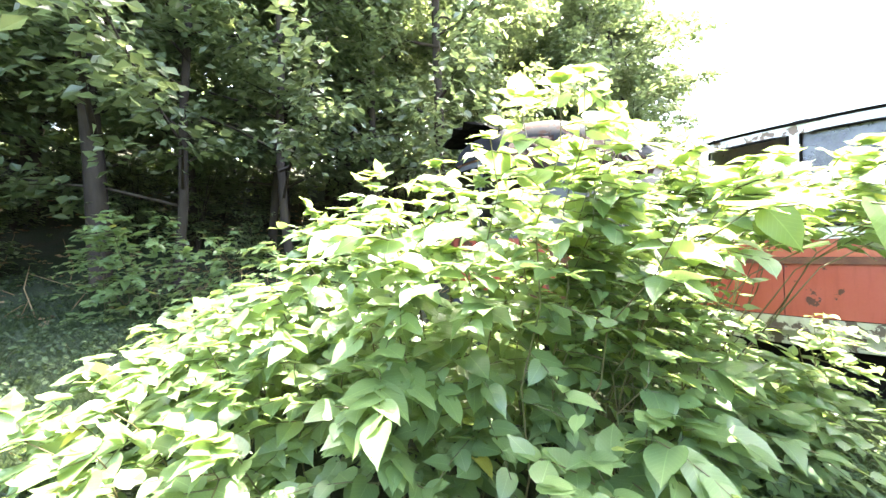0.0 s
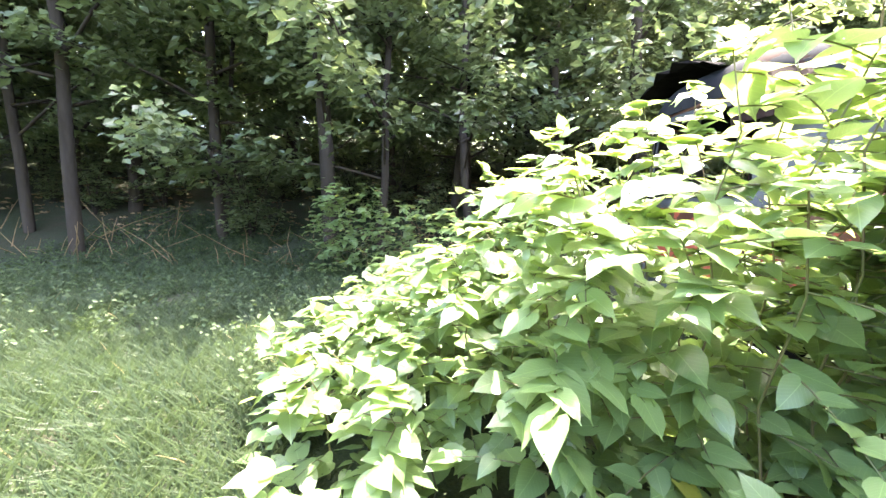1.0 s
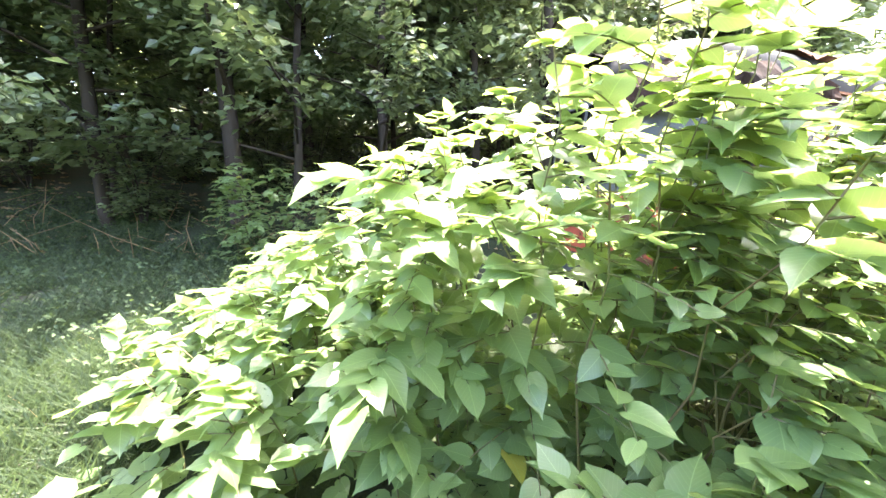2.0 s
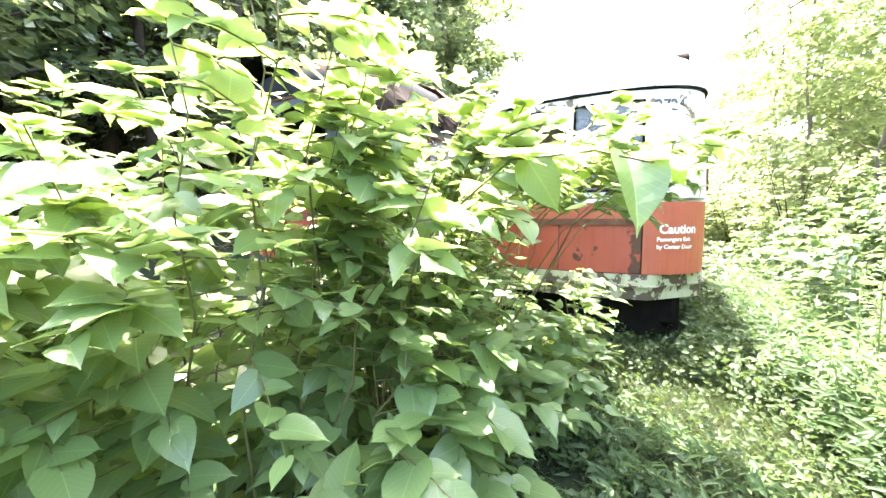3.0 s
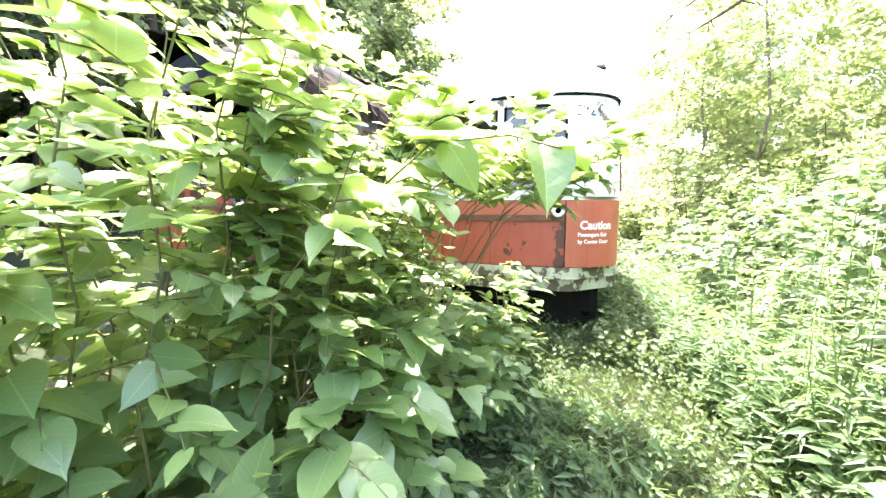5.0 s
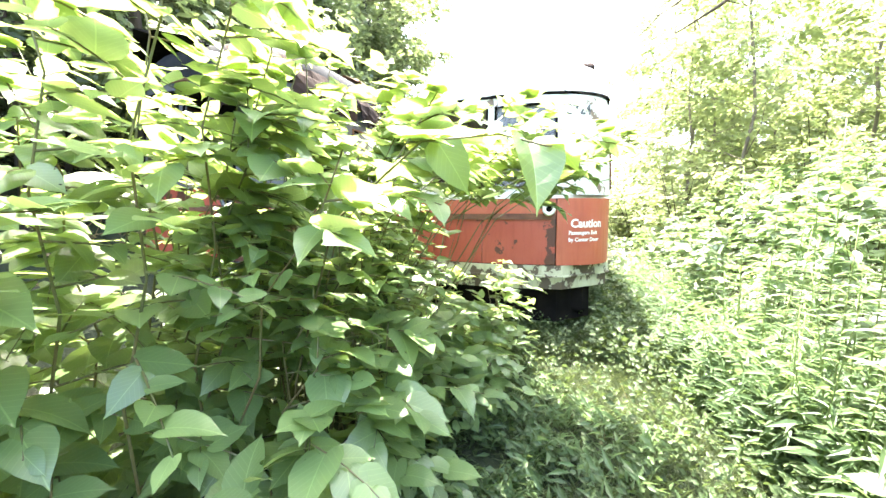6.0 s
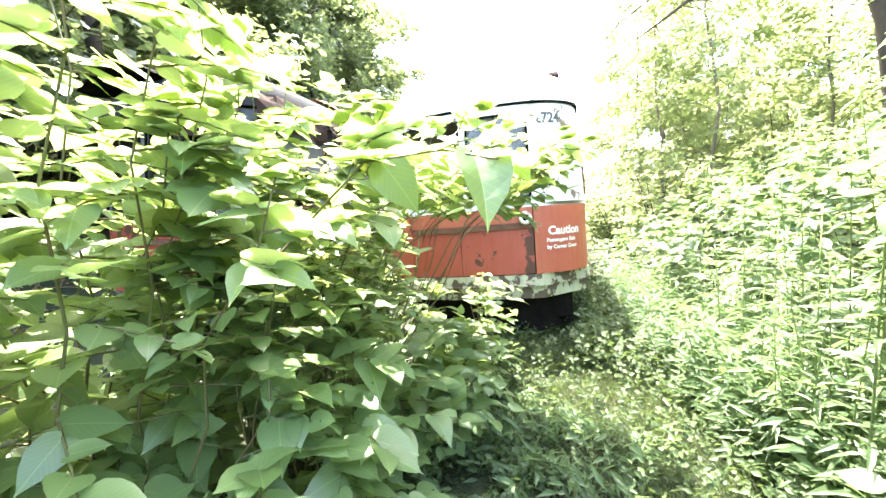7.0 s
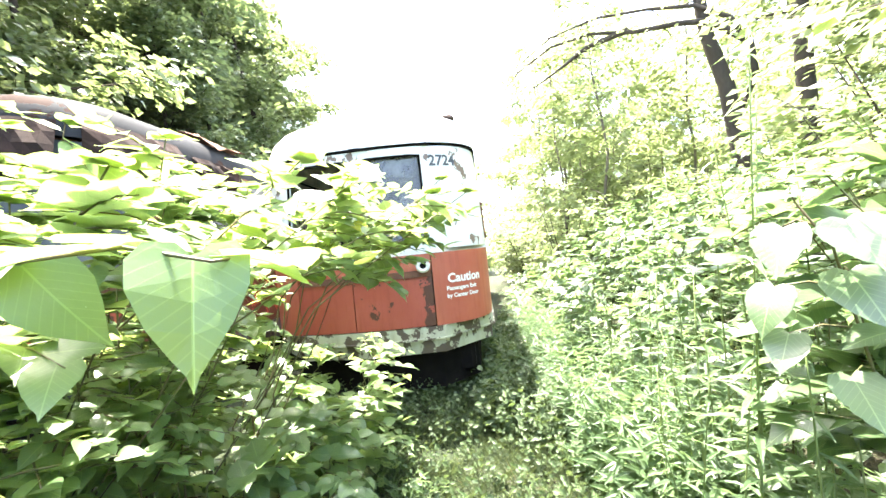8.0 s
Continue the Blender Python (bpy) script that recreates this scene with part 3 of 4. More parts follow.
def cane_path(base, height, lean, n=7):
    """A cane that rises and arches over towards lean."""
    pts = []
    for i in range(n):
        t = i / (n - 1)
        zig = 0.022 * (1 if i % 2 else -1)
        pts.append(Vector((base[0] + lean[0] * t ** 2.2 + zig, base[1] + lean[1] * t ** 2.2 - zig, base[2] + height * (t - 0.12 * t ** 3) / 0.88)))
    return pts


def along(pts, t):
    k = min(max(t, 0.0), 0.9999) * (len(pts) - 1)
    i = int(k)
    return pts[i].lerp(pts[i + 1], k - i)


def spray(tubes, put_leaf, p, way, length, count, size, rad=0.004):
    """A leafy side branch: alternate leaves in one plane, drooping to the tip."""
    way = Vector(way).normalized()
    side = way.cross(Vector((0, 0, 1))).normalized()
    pts = [p + way * (length * t) + Vector((0, 0, -0.25 * length * t * t)) for t in (0, 0.33, 0.66, 1.0)]
    tubes.add(pts, rad, rad * 0.4, 4)
    for i in range(count):
        t = (i + 0.6) / count
        q = along(pts, t)
        sg = 1 if i % 2 else -1
        spread = 0.95 - 0.6 * t
        tip = way * (1 - spread * 0.6) + side * (sg * spread + rng.normal(0, 0.3)) + Vector((0, 0, -rng.uniform(-0.3, 0.5)))
        up = Vector((rng.normal(0, 0.32), rng.normal(0, 0.32), 1)) + way * 0.15
        put_leaf(q, tip, up, size * rng.uniform(0.5, 1.15) * (1 - 0.3 * t))


def knotweed(base, height, lean, outward, near, size, material, label, group, branches, low=0.22):
    """One clump: a cane, its side branches and leaves; near ones have every leaf as a part."""
    plant = new("knotweed_plant")
    tagged(plant, label, "knotweed", group)
    plant.location = base
    tubes, joined = Tubes(), Leaves()
    objs = []

    def put_leaf(q, tip, up, sz):
        m = leaf_matrix(q, tip, up, sz)
        k = int(rng.integers(4))
        if near:
            objs.append((k, m))
        else:
            joined.add(KNOT_SHAPES[k], m)

    pts = cane_path((0, 0, 0), height, lean)
    tubes.add(pts, 0.0058, 0.0025, 5)
    for b in range(branches):
        t = low + (0.97 - low) * (b + rng.uniform(0, 0.9)) / branches
        p = along(pts, t)
        a = rng.uniform(0, 2 * math.pi)
        way = Vector((math.cos(a), math.sin(a), 0)) + Vector((*outward, 0)) * 1.1
        way.z = rng.uniform(0.1, 0.5) if low > 0.6 else rng.uniform(-0.1, 0.45)
        spray(tubes, put_leaf, p, way, rng.uniform(0.22, 0.5) * (1.15 - 0.45 * t), int(rng.integers(5, 9)), size)
    for k in range(4):
        a = rng.uniform(0, 6.28)
        put_leaf(pts[-1], (math.cos(a), math.sin(a), 0.25), (0.2 * rng.normal(), 0.2 * rng.normal(), 1), size * 0.7)
    part("cane", tubes.mesh("cane", M_STEM), plant)
    if near:
        for k, m in objs:
            part("leaf", leaf_mesh(k, material), plant, m=m)
    else:
        tagged(part("foliage", joined.mesh("foliage", material), plant), kind="stuff")
    return plant


THICKET = [(-1.0, 1.75), (-0.4, 1.6), (0.3, 1.6), (0.95, 1.72), (1.45, 1.95), (2.0, 2.2), (2.7, 2.55), (3.3, 2.9), (3.8, 3.4), (3.7, 4.1), (2.6, 3.75), (1.4, 3.6), (0.3, 4.1), (-1.0, 4.9), (-1.9, 4.6), (-1.6, 2.6)]


def thicket_height(x, y):
    """The height of the knotweed over its patch."""
    left = smooth((x + 1.5) / 2.4)
    h = 0.5 + 1.18 * left
    h += 0.40 * max(0.0, y - 2.0) * (0.35 + 0.65 * left)
    h -= 1.3 * smooth((x - 1.5) / 0.8) * (1 - smooth(((y - 0.45) - 1.2 * (x - 0.72)) / 0.6))
    if y < 2.0:
        h *= 0.7 + 0.34 * smooth((x - 0.35) / 0.4)
    return max(0.55, min(h, 2.3))


def plant_patch(poly, step, height, material, size, label, group, near_line, outward, branches, low, thin=lambda x, y: False):
    xs, ys = [p[0] for p in poly], [p[1] for p in poly]
    y = min(ys)
    while y < max(ys):
        x = min(xs)
        while x < max(xs):
            px, py = x + rng.uniform(-0.4, 0.4) * step, y + rng.uniform(-0.4, 0.4) * step
            if inside(poly, px, py) and not (thin(px, py) and rng.uniform() < 0.22):
                o = outward(px, py)
                h = height(px, py) * rng.uniform(0.84, 1.06)
                lean = (o[0] * 0.2 * h + rng.normal(0, 0.08), o[1] * 0.2 * h + rng.normal(0, 0.08))
                knotweed((px, py, ground_z(px, py)), h, lean, o, near_line(px, py), size, material, label, group, max(5, round(branches * h)), low)
            x += step
        y += step


def out_a(x, y):
    v = Vector((-0.35, -0.9)) if x < 0.9 else Vector((0.45, -0.75))
    if x < -0.6:
        v = Vector((-0.8, -0.4))
    return v.normalized()


plant_patch(THICKET, 0.33, thicket_height, M_KNOT, 0.165, "tall green knotweed with broad heart-shaped leaves", "knotweed thicket",
            lambda x, y: y < 2.1 and x < 1.9, out_a, 11, 0.12, lambda x, y: x > 0.5 and y > 2.35)
# tall canes, and canes that arch over the path: foot, height, reach
CANES = [  # foot, height, reach, lowest branch
    (0.85, 1.8, 2.2, 0.1, -0.15, 0.2), (0.7, 1.95, 2, 0, -0.1, 0.2), (1.05, 1.9, 2.35, 0.1, -0.1, 0.2), (1.2, 2, 2.3, 0.1, -0.15, 0.2), (1.3, 2.15, 2.3, 0.2, -0.1, 0.25),
    (0.95, 2.1, 2.3, 0, 0, 0.25), (1.45, 2.2, 2.25, 0.1, -0.1, 0.25), (1.35, 1.95, 1.9, 0.4, -0.5, 0.74), (1.5, 2.05, 2, 0.75, -0.65, 0.74), (1.75, 2.15, 2.05, 0.9, -0.7, 0.74),
    (1.6, 2.1, 1.95, 1.3, -0.8, 0.74), (2, 2.25, 2.1, 1, -0.55, 0.74), (2.3, 2.3, 1.95, 1.05, -0.75, 0.74), (2.2, 2.35, 2.15, 0.5, -0.3, 0.74), (1.9, 2.3, 2.2, 0.25, -0.2, 0.74),
    (2.5, 2.5, 2, 0.7, -0.5, 0.74), (1.6, 2.3, 2.2, -0.1, 0.1, 0.74), (2.1, 2.6, 2.15, 0.3, 0.1, 0.74), (2.7, 2.6, 1.95, 0.5, -0.3, 0.74), (2.45, 2.7, 2.1, 0.3, -0.2, 0.74),
    (2.6, 2.45, 2, 0.65, -0.35, 0.74), (2.9, 2.75, 2.05, 0.45, -0.25, 0.74),
    (2.45, 2.25, 2.1, 0.9, -0.75, 0.76), (2.7, 2.4, 2.0, 0.75, -0.7, 0.78), (2.1, 2.1, 2.0, 1.2, -0.8, 0.78), (2.8, 2.55, 2.2, 0.6, -0.4, 0.78),
]
for bx, by, h, lx, ly, low in CANES:
    knotweed((bx, by, ground_z(bx, by)), h, (lx, ly), (0.3, -0.25), True, 0.155, M_KNOT, "arching knotweed cane with sunlit drooping leaves", "arching canes", round(9 + 8 * max(-0.1, 0.55 - low)), low)
for bx, by, h in ((3.55, 2.5, 0.95), (3.75, 2.65, 1.0), (3.4, 2.4, 0.8), (3.2, 2.3, 0.7), (3.9, 2.85, 0.9), (2.9, 2.15, 0.65), (2.6, 1.95, 0.55)):
    knotweed((bx, by, ground_z(bx, by)), h, (0.08, -0.12), (0.5, -0.6), True, 0.13, M_KNOT, "low knotweed shoot in front of the streetcar", "low shoots", 8, 0.15)
for bx, by, h, lx, ly in ((1.1, 1.8, 1.6, 0.2, -0.45),):
    knotweed((bx, by, ground_z(bx, by)), h, (lx, ly), (0.2, -0.5), True, 0.18, M_KNOT, "low cane with large leaves hanging over the path", "arching canes", 3, 0.8)


# sunlit small-leaved canes at the edge of the thicket
for bx, by, h in ((1.25, 1.78, 1.25), (1.4, 1.86, 1.35), (1.55, 1.93, 1.3), (1.68, 2.05, 1.4), (1.82, 2.08, 1.3), (1.95, 2.18, 1.35), (2.1, 2.25, 1.25), (1.5, 2.1, 1.5), (1.75, 2.22, 1.45), (2.0, 2.38, 1.4)):
    knotweed((bx, by, ground_z(bx, by)), h, (0.12, -0.12), (0.35, -0.4), True, 0.095, M_KNOT, "knotweed with small bright young leaves", "young knotweed", 11, 0.62)
# leafy shoots that lean out over the path
for bx, by, h in ((2.45, 2.35, 0.9), (2.6, 2.25, 0.82), (2.68, 2.12, 0.6), (2.85, 2.3, 0.75), (2.3, 2.2, 0.8), (3.05, 2.4, 0.7), (2.4, 2.05, 0.5)):
    knotweed((bx, by, ground_z(bx, by)), h, (0.12, -0.15), (0.5, -0.6), True, 0.15, M_KNOT, "low knotweed shoot leaning out over the path", "low shoots", 8, 0.3)
# broad-leaved canes along the path's side of the thicket
for bx, by, h in ((1.1, 1.55, 0.85), (1.3, 1.62, 0.8), (1.5, 1.72, 0.85), (1.72, 1.82, 0.75), (1.95, 1.95, 0.8), (1.2, 1.7, 1.05), (1.6, 1.85, 1.0), (2.15, 2.05, 0.8)):
    knotweed((bx, by, ground_z(bx, by)), h, (0.12, -0.18), (0.3, -0.6), True, 0.175, M_KNOT, "knotweed with broad shaded leaves beside the path", "low shoots", 7, 0.25)
# low front fringe of the thicket
for bx, by, h in ((-0.75, 1.5, 0.5), (-0.45, 1.38, 0.55), (-0.15, 1.32, 0.6), (0.15, 1.3, 0.62), (0.45, 1.32, 0.66), (0.75, 1.4, 0.7), (1.0, 1.5, 0.7)):
    knotweed((bx, by, ground_z(bx, by)), h, (-0.03, -0.12), (-0.1, -0.8), True, 0.17, M_KNOT, "low knotweed with broad leaves at the thicket's edge", "low shoots", 7, 0.3)


def hanging_cane():
    """A cane that reaches over the path and ends in two large hanging leaves."""
    foot = Vector((1.3, 1.8, ground_z(1.3, 1.8)))
    plant = new("knotweed_plant")
    tagged(plant, "thin cane with large leaves hanging over the path", "knotweed", "arching canes")
    plant.location = foot
    pts = [Vector(p) - foot for p in ((1.3, 1.8, foot.z), (1.32, 1.75, 0.8), (1.38, 1.6, 1.4), (1.5, 1.3, 1.66), (1.62, 1.1, 1.68), (1.7, 1.0, 1.65), (1.82, 0.98, 1.66))]
    tubes = Tubes()
    tubes.add(pts, 0.006, 0.0025, 5)
    part("cane", tubes.mesh("cane", M_STEM), plant)
    for base, tip, up, size, k in (((1.7, 1.055, 1.66), (-0.07, -0.125, -0.19), (-0.3, -0.6, 0.6), 0.205, 4), ((1.545, 1.275, 1.66), (0.075, -0.1, -0.16), (-0.55, -0.6, 0.25), 0.175, 1),
                                   ((1.53, 1.36, 1.69), (0.6, -0.7, -0.03), (0, 0, 1), 0.2, 2), ((1.6, 1.3, 1.7), (0.75, -0.25, -0.02), (0, 0, 1), 0.19, 0), ((1.46, 1.36, 1.68), (0.2, -0.9, -0.08), (0, 0, 1), 0.19, 0),
                                   ((1.6, 1.12, 1.68), (-0.8, -0.3, -0.08), (0, 0, 1), 0.16, 0), ((1.5, 1.3, 1.67), (-0.7, -0.5, -0.05), (0, 0.1, 1), 0.17, 2), ((1.72, 1.0, 1.66), (0.8, -0.1, -0.1), (0, 0.1, 1), 0.16, 1),
                                   ((1.82, 0.98, 1.66), (0.7, 0.5, -0.1), (0, 0, 1), 0.15, 0), ((1.44, 1.45, 1.6), (0.8, -0.2, -0.2), (0, 0, 1), 0.16, 2), ((1.4, 1.55, 1.5), (-0.7, -0.6, -0.25), (0, 0, 1), 0.16, 3)):
        part("leaf", leaf_mesh(k, M_KNOT), plant, m=leaf_matrix(Vector(base) - foot, tip, up, size))


hanging_cane()
DARK_BUSH = [(-4.6, 6.8), (-3.2, 6.5), (-2.1, 6.8), (-1.7, 7.8), (-2.8, 8.5), (-4.5, 8.2)]
plant_patch(DARK_BUSH, 0.5, lambda x, y: 1.75 + 0.25 * math.sin(3 * x), M_KNOT, 0.16, "shaded knotweed clump at the edge of the wood", "shaded clump",
            lambda x, y: False, lambda x, y: Vector((-0.3, -0.9)), 8, 0.1)

# ---------------------------------------------------------------- the bank beside the path
BANK = [(2.65, -0.45), (3.2, -0.2), (3.9, 0.15), (5.0, 0.75), (6.6, 1.45), (9.0, 2.5), (12.0, 3.8), (13.0, 1.0), (9.0, -2.0), (7.0, -2.8), (4.0, -2.8), (2.6, -1.6)]


def bank_height(x, y):
    q = -0.34 * x + 0.94 * y
    return 1.15 + 0.5 * max(0.0, min(1.8, -q - 0.7)) + 0.15 * math.sin(2.3 * x)


plant_patch(BANK, 0.47, bank_height, M_KNOT_R, 0.15, "sunlit knotweed on the bank beside the path", "bank knotweed",
            lambda x, y: x < 3.6 and y > -1.2, lambda x, y: Vector((-0.5, 0.85)), 8, 0.1)


CAR_SIDE = [(7.3, 1.8), (12.0, 3.7), (13.0, 4.7), (7.3, 2.65)]
plant_patch(CAR_SIDE, 0.45, lambda x, y: 0.6 + 0.08 * (x - 7), M_KNOT_R, 0.13, "low knotweed growing along the streetcar", "bank knotweed",
            lambda x, y: False, lambda x, y: Vector((-0.7, 0.3)), 9, 0.1)
for bx, by, h, lx, ly in ((2.75, -0.3, 1.5, 0.05, 0.25), (2.95, -0.25, 1.65, 0.1, 0.2), (2.6, -0.55, 1.3, -0.05, 0.2), (3.1, -0.4, 1.9, 0.0, 0.1), (2.9, -0.6, 1.9, 0.1, 0.1)):
    knotweed((bx, by, ground_z(bx, by)), h, (lx, ly), (-0.6, 0.4), True, 0.185, M_KNOT_R, "knotweed with very large sunlit leaves", "bank knotweed", 8, 0.3)


def big_leaf_cane():
    """A cane at the foot of the bank with very large drooping leaves."""
    foot = Vector((2.85, -0.2, ground_z(2.85, -0.2)))
    plant = new("knotweed_plant")
    tagged(plant, "knotweed cane with very large pale sunlit leaves", "knotweed", "bank knotweed")
    plant.location = foot
    pts = [Vector(p) - foot for p in ((2.85, -0.2, foot.z), (2.83, -0.16, 0.7), (2.76, -0.08, 1.25), (2.7, 0.0, 1.6), (2.64, 0.08, 1.72))]
    tubes = Tubes()
    tubes.add(pts, 0.006, 0.003, 6)
    for base, tip, size, k in (((2.68, 0.1, 1.66), (-0.5, 0.2, -0.6), 0.19, 0), ((2.68, -0.02, 1.67), (-0.55, -0.1, -0.5), 0.2, 2), ((2.7, 0.12, 1.5), (-0.5, 0.3, -0.6), 0.18, 1),
                               ((2.68, -0.02, 1.54), (-0.55, -0.15, -0.55), 0.21, 2), ((2.68, 0.1, 1.38), (-0.5, 0.25, -0.5), 0.15, 0), ((2.64, 0.0, 1.29), (-0.5, -0.1, -0.4), 0.17, 0), ((2.62, 0.1, 1.74), (-0.5, 0.5, -0.1), 0.13, 0)):
        q = Vector(base) - foot
        near = min((along(pts, k / 40) for k in range(41)), key=lambda c: (c - q - Vector((0, 0, -0.03))).length)
        tubes.add([near, (near + q) / 2 + Vector((0, 0, 0.015)), q], 0.003, 0.002, 4)
        part("leaf", leaf_mesh(k, M_KNOT_R), plant, m=leaf_matrix(q, tip, (-0.45, 0.1, 0.9), size * 0.8))
    part("cane", tubes.mesh("cane", M_STEM), plant)


big_leaf_cane()


def goldenrod(base, height, lean, label="tall goldenrod stalk with narrow leaves"):
    plant = new("goldenrod_plant")
    tagged(plant, label, "goldenrod", "goldenrod along the path")
    plant.location = base
    pts = [Vector((lean[0] * t ** 1.6, lean[1] * t ** 1.6, height * t)) for t in np.linspace(0, 1, 7)]
    st, lv = Tubes(), Leaves()
    st.add(pts, 0.006, 0.002, 5)
    n = int(height * 44)
    a = rng.uniform(0, 6.28)
    for i in range(n):
        t = 0.1 + 0.9 * (i + rng.uniform(0, 0.8)) / n
        a += 2.4 + rng.normal(0, 0.5)
        s = 0.16 * (1.1 - 0.7 * t) * rng.uniform(0.55, 1.3)
        if rng.uniform() < 0.12:
            continue
        lv.add(ROD_SHAPE, leaf_matrix(along(pts, t), (math.cos(a), math.sin(a), rng.uniform(-0.35, 0.7)), (rng.normal(0, 0.3), rng.normal(0, 0.3), 1), s))
    part("stalk", st.mesh("stalk", M_STALK), plant)
    tagged(part("foliage", lv.mesh("foliage", M_ROD), plant), kind="stuff")
    return plant


ROD_STRIP = [(2.3, -0.3), (2.8, 0.1), (3.5, 0.6), (4.6, 1.2), (6.2, 2.0), (8.2, 2.9), (8.4, 2.4), (6.4, 1.3), (4.8, 0.4), (3.5, -0.3), (2.5, -0.7)]
ys = 0
for k in range(900):
    x, y = rng.uniform(2.3, 8.4), rng.uniform(-0.7, 2.9)
    if inside(ROD_STRIP, x, y) and ys < 120:
        ys += 1
        q = -0.34 * x + 0.94 * y
        goldenrod((x, y, ground_z(x, y)), rng.uniform(0.4, 0.95) + 0.35 * max(0, -q), (rng.normal(0, 0.13), rng.normal(0, 0.13)))
goldenrod((3.72, 0.30, ground_z(3.72, 0.30)), 2.05, (0.05, 0.05))
goldenrod((3.27, 0.10, ground_z(3.27, 0.10)), 2.3, (0.15, -0.1))
goldenrod((2.95, 0.15, ground_z(2.95, 0.15)), 2.25, (-0.22, -0.02))
for x, y, h in ((3.1, 0.2, 1.3), (3.35, 0.28, 1.5), (3.5, 0.15, 1.9), (3.6, 0.45, 1.45), (3.85, 0.5, 1.7), (4.0, 0.35, 2.0), (4.2, 0.6, 1.75), (3.15, -0.1, 1.9), (2.85, 0.0, 1.35), (4.5, 0.75, 1.9), (3.4, 0.02, 2.1)):
    goldenrod((x, y, ground_z(x, y)), h, (rng.normal(0, 0.1), rng.normal(0, 0.1)))

# ---------------------------------------------------------------- low growth


def field(name, label, shape, material, count, region, size, tilt, keep=None, stem=False):
    lv = Leaves()
    x0, x1, y0, y1 = region
    k = 0
    while k < count:
        x, y = rng.uniform(x0, x1), rng.uniform(y0, y1)
        if keep and not keep(x, y):
            k += 0.2
            continue
        n = int(rng.integers(4, 8))
        z = ground_z(x, y)
        hgt = rng.uniform(0.0, tilt[2])
        for j in range(n):
            a = rng.uniform(0, 6.28)
            up = rng.uniform(tilt[0], tilt[1])
            lv.add(shape, leaf_matrix((x + rng.normal(0, 0.03), y + rng.normal(0, 0.03), z + hgt * rng.uniform(0.3, 1) - 0.005), (math.cos(a), math.sin(a), up), (math.cos(a + 1), math.sin(a + 1), 1.3), size * rng.uniform(0.6, 1.3)))
        k += n
    ob = new(name, lv.mesh(name, material))
    tagged(ob, label, name.replace("_", " "), kind="stuff")


def open_ground(x, y):
    if inside(THICKET, x, y):
        return False
    return noise.noise((x * 0.9, y * 0.9, 7)) > -0.45


def off_path(x, y):
    """Sparser where the path is trodden."""
    t = min(max(((x - 1.6) * 4.2 + (y - 0.7) * 1.6) / 20.2, 0.0), 1.2)
    d = math.hypot(x - 1.6 - 4.2 * t, y - 0.7 - 1.6 * t) + 0.25 * noise.noise((x * 2, y * 2, 9))
    return open_ground(x, y) and (d > 0.3 or rng.uniform() < 0.45)


BLADE = (np.array([(-0.016, 0, 0), (0.016, 0, 0), (0.014, 0.55, -0.05), (0.0, 1.0, -0.22), (-0.014, 0.55, -0.05)]), np.array([(0.4, 0), (0.6, 0), (0.6, 0.5), (0.5, 1), (0.4, 0.5)]), [(0, 1, 2, 4), (4, 2, 3)])
field("grass", "long pale green grass in the clearing", BLADE, M_LAWN, 80000, (-9.5, 0.2, 0.4, 8.8), 0.25, (0.5, 2.2, 0.0), lambda x, y: open_ground(x, y) and (-0.34 * x + 0.94 * y < 5.0 + 1.5 * noise.noise((x * 0.8, y * 0.8, 5)) or rng.uniform() < 0.3))
field("path_grass", "trampled grass and seedlings on the path", BLADE, M_GRASS, 44000, (0.8, 7.5, -0.2, 3.2), 0.16, (0.2, 2.0, 0.0), open_ground)
field("weeds", "low leafy weeds between the grass", SMALL_SHAPE, M_HERB, 30000, (-11, 0.0, 2.0, 9.5), 0.05, (-0.2, 0.8, 0.34), lambda x, y: open_ground(x, y) and noise.noise((x * 0.6, y * 0.6, 2)) + 0.35 * (-0.34 * x + 0.94 * y - 4.2) > 0)
field("path_weeds", "low leafy weeds along the path", SMALL_SHAPE, M_HERB, 36000, (1.0, 8.5, -0.3, 3.8), 0.044, (-0.3, 1.0, 0.3), off_path)
field("bank_weeds", "tangled leafy weeds at the foot of the bank", LANCE_SHAPE, M_ROD, 32000, (2.2, 9.0, -0.9, 3.0), 0.12, (-0.3, 0.9, 0.75), lambda x, y: inside(ROD_STRIP, x, y))
field("side_weeds", "bushy leafy weeds between the streetcar and the bank", SMALL_SHAPE, M_HERB, 11000, (4.3, 9.0, 0.9, 3.6), 0.06, (-0.2, 0.9, 0.5), lambda x, y: -0.5 < -0.34 * x + 0.94 * y < 0.3)
field("young_shoots", "young sunlit shoots at the edge of the path", LANCE_SHAPE, M_ROD, 2600, (1.7, 3.4, 0.9, 2.0), 0.1, (0.1, 1.2, 0.2), off_path)
field("leaf_litter", "brown dead leaves under the trees", TINY, M_LITTER, 6000, (-16, 8, 7.5, 18), 0.12, (-0.1, 0.4, 0.0), lambda x, y: -0.34 * x + 0.94 * y > 8.3)

# ---------------------------------------------------------------- trees


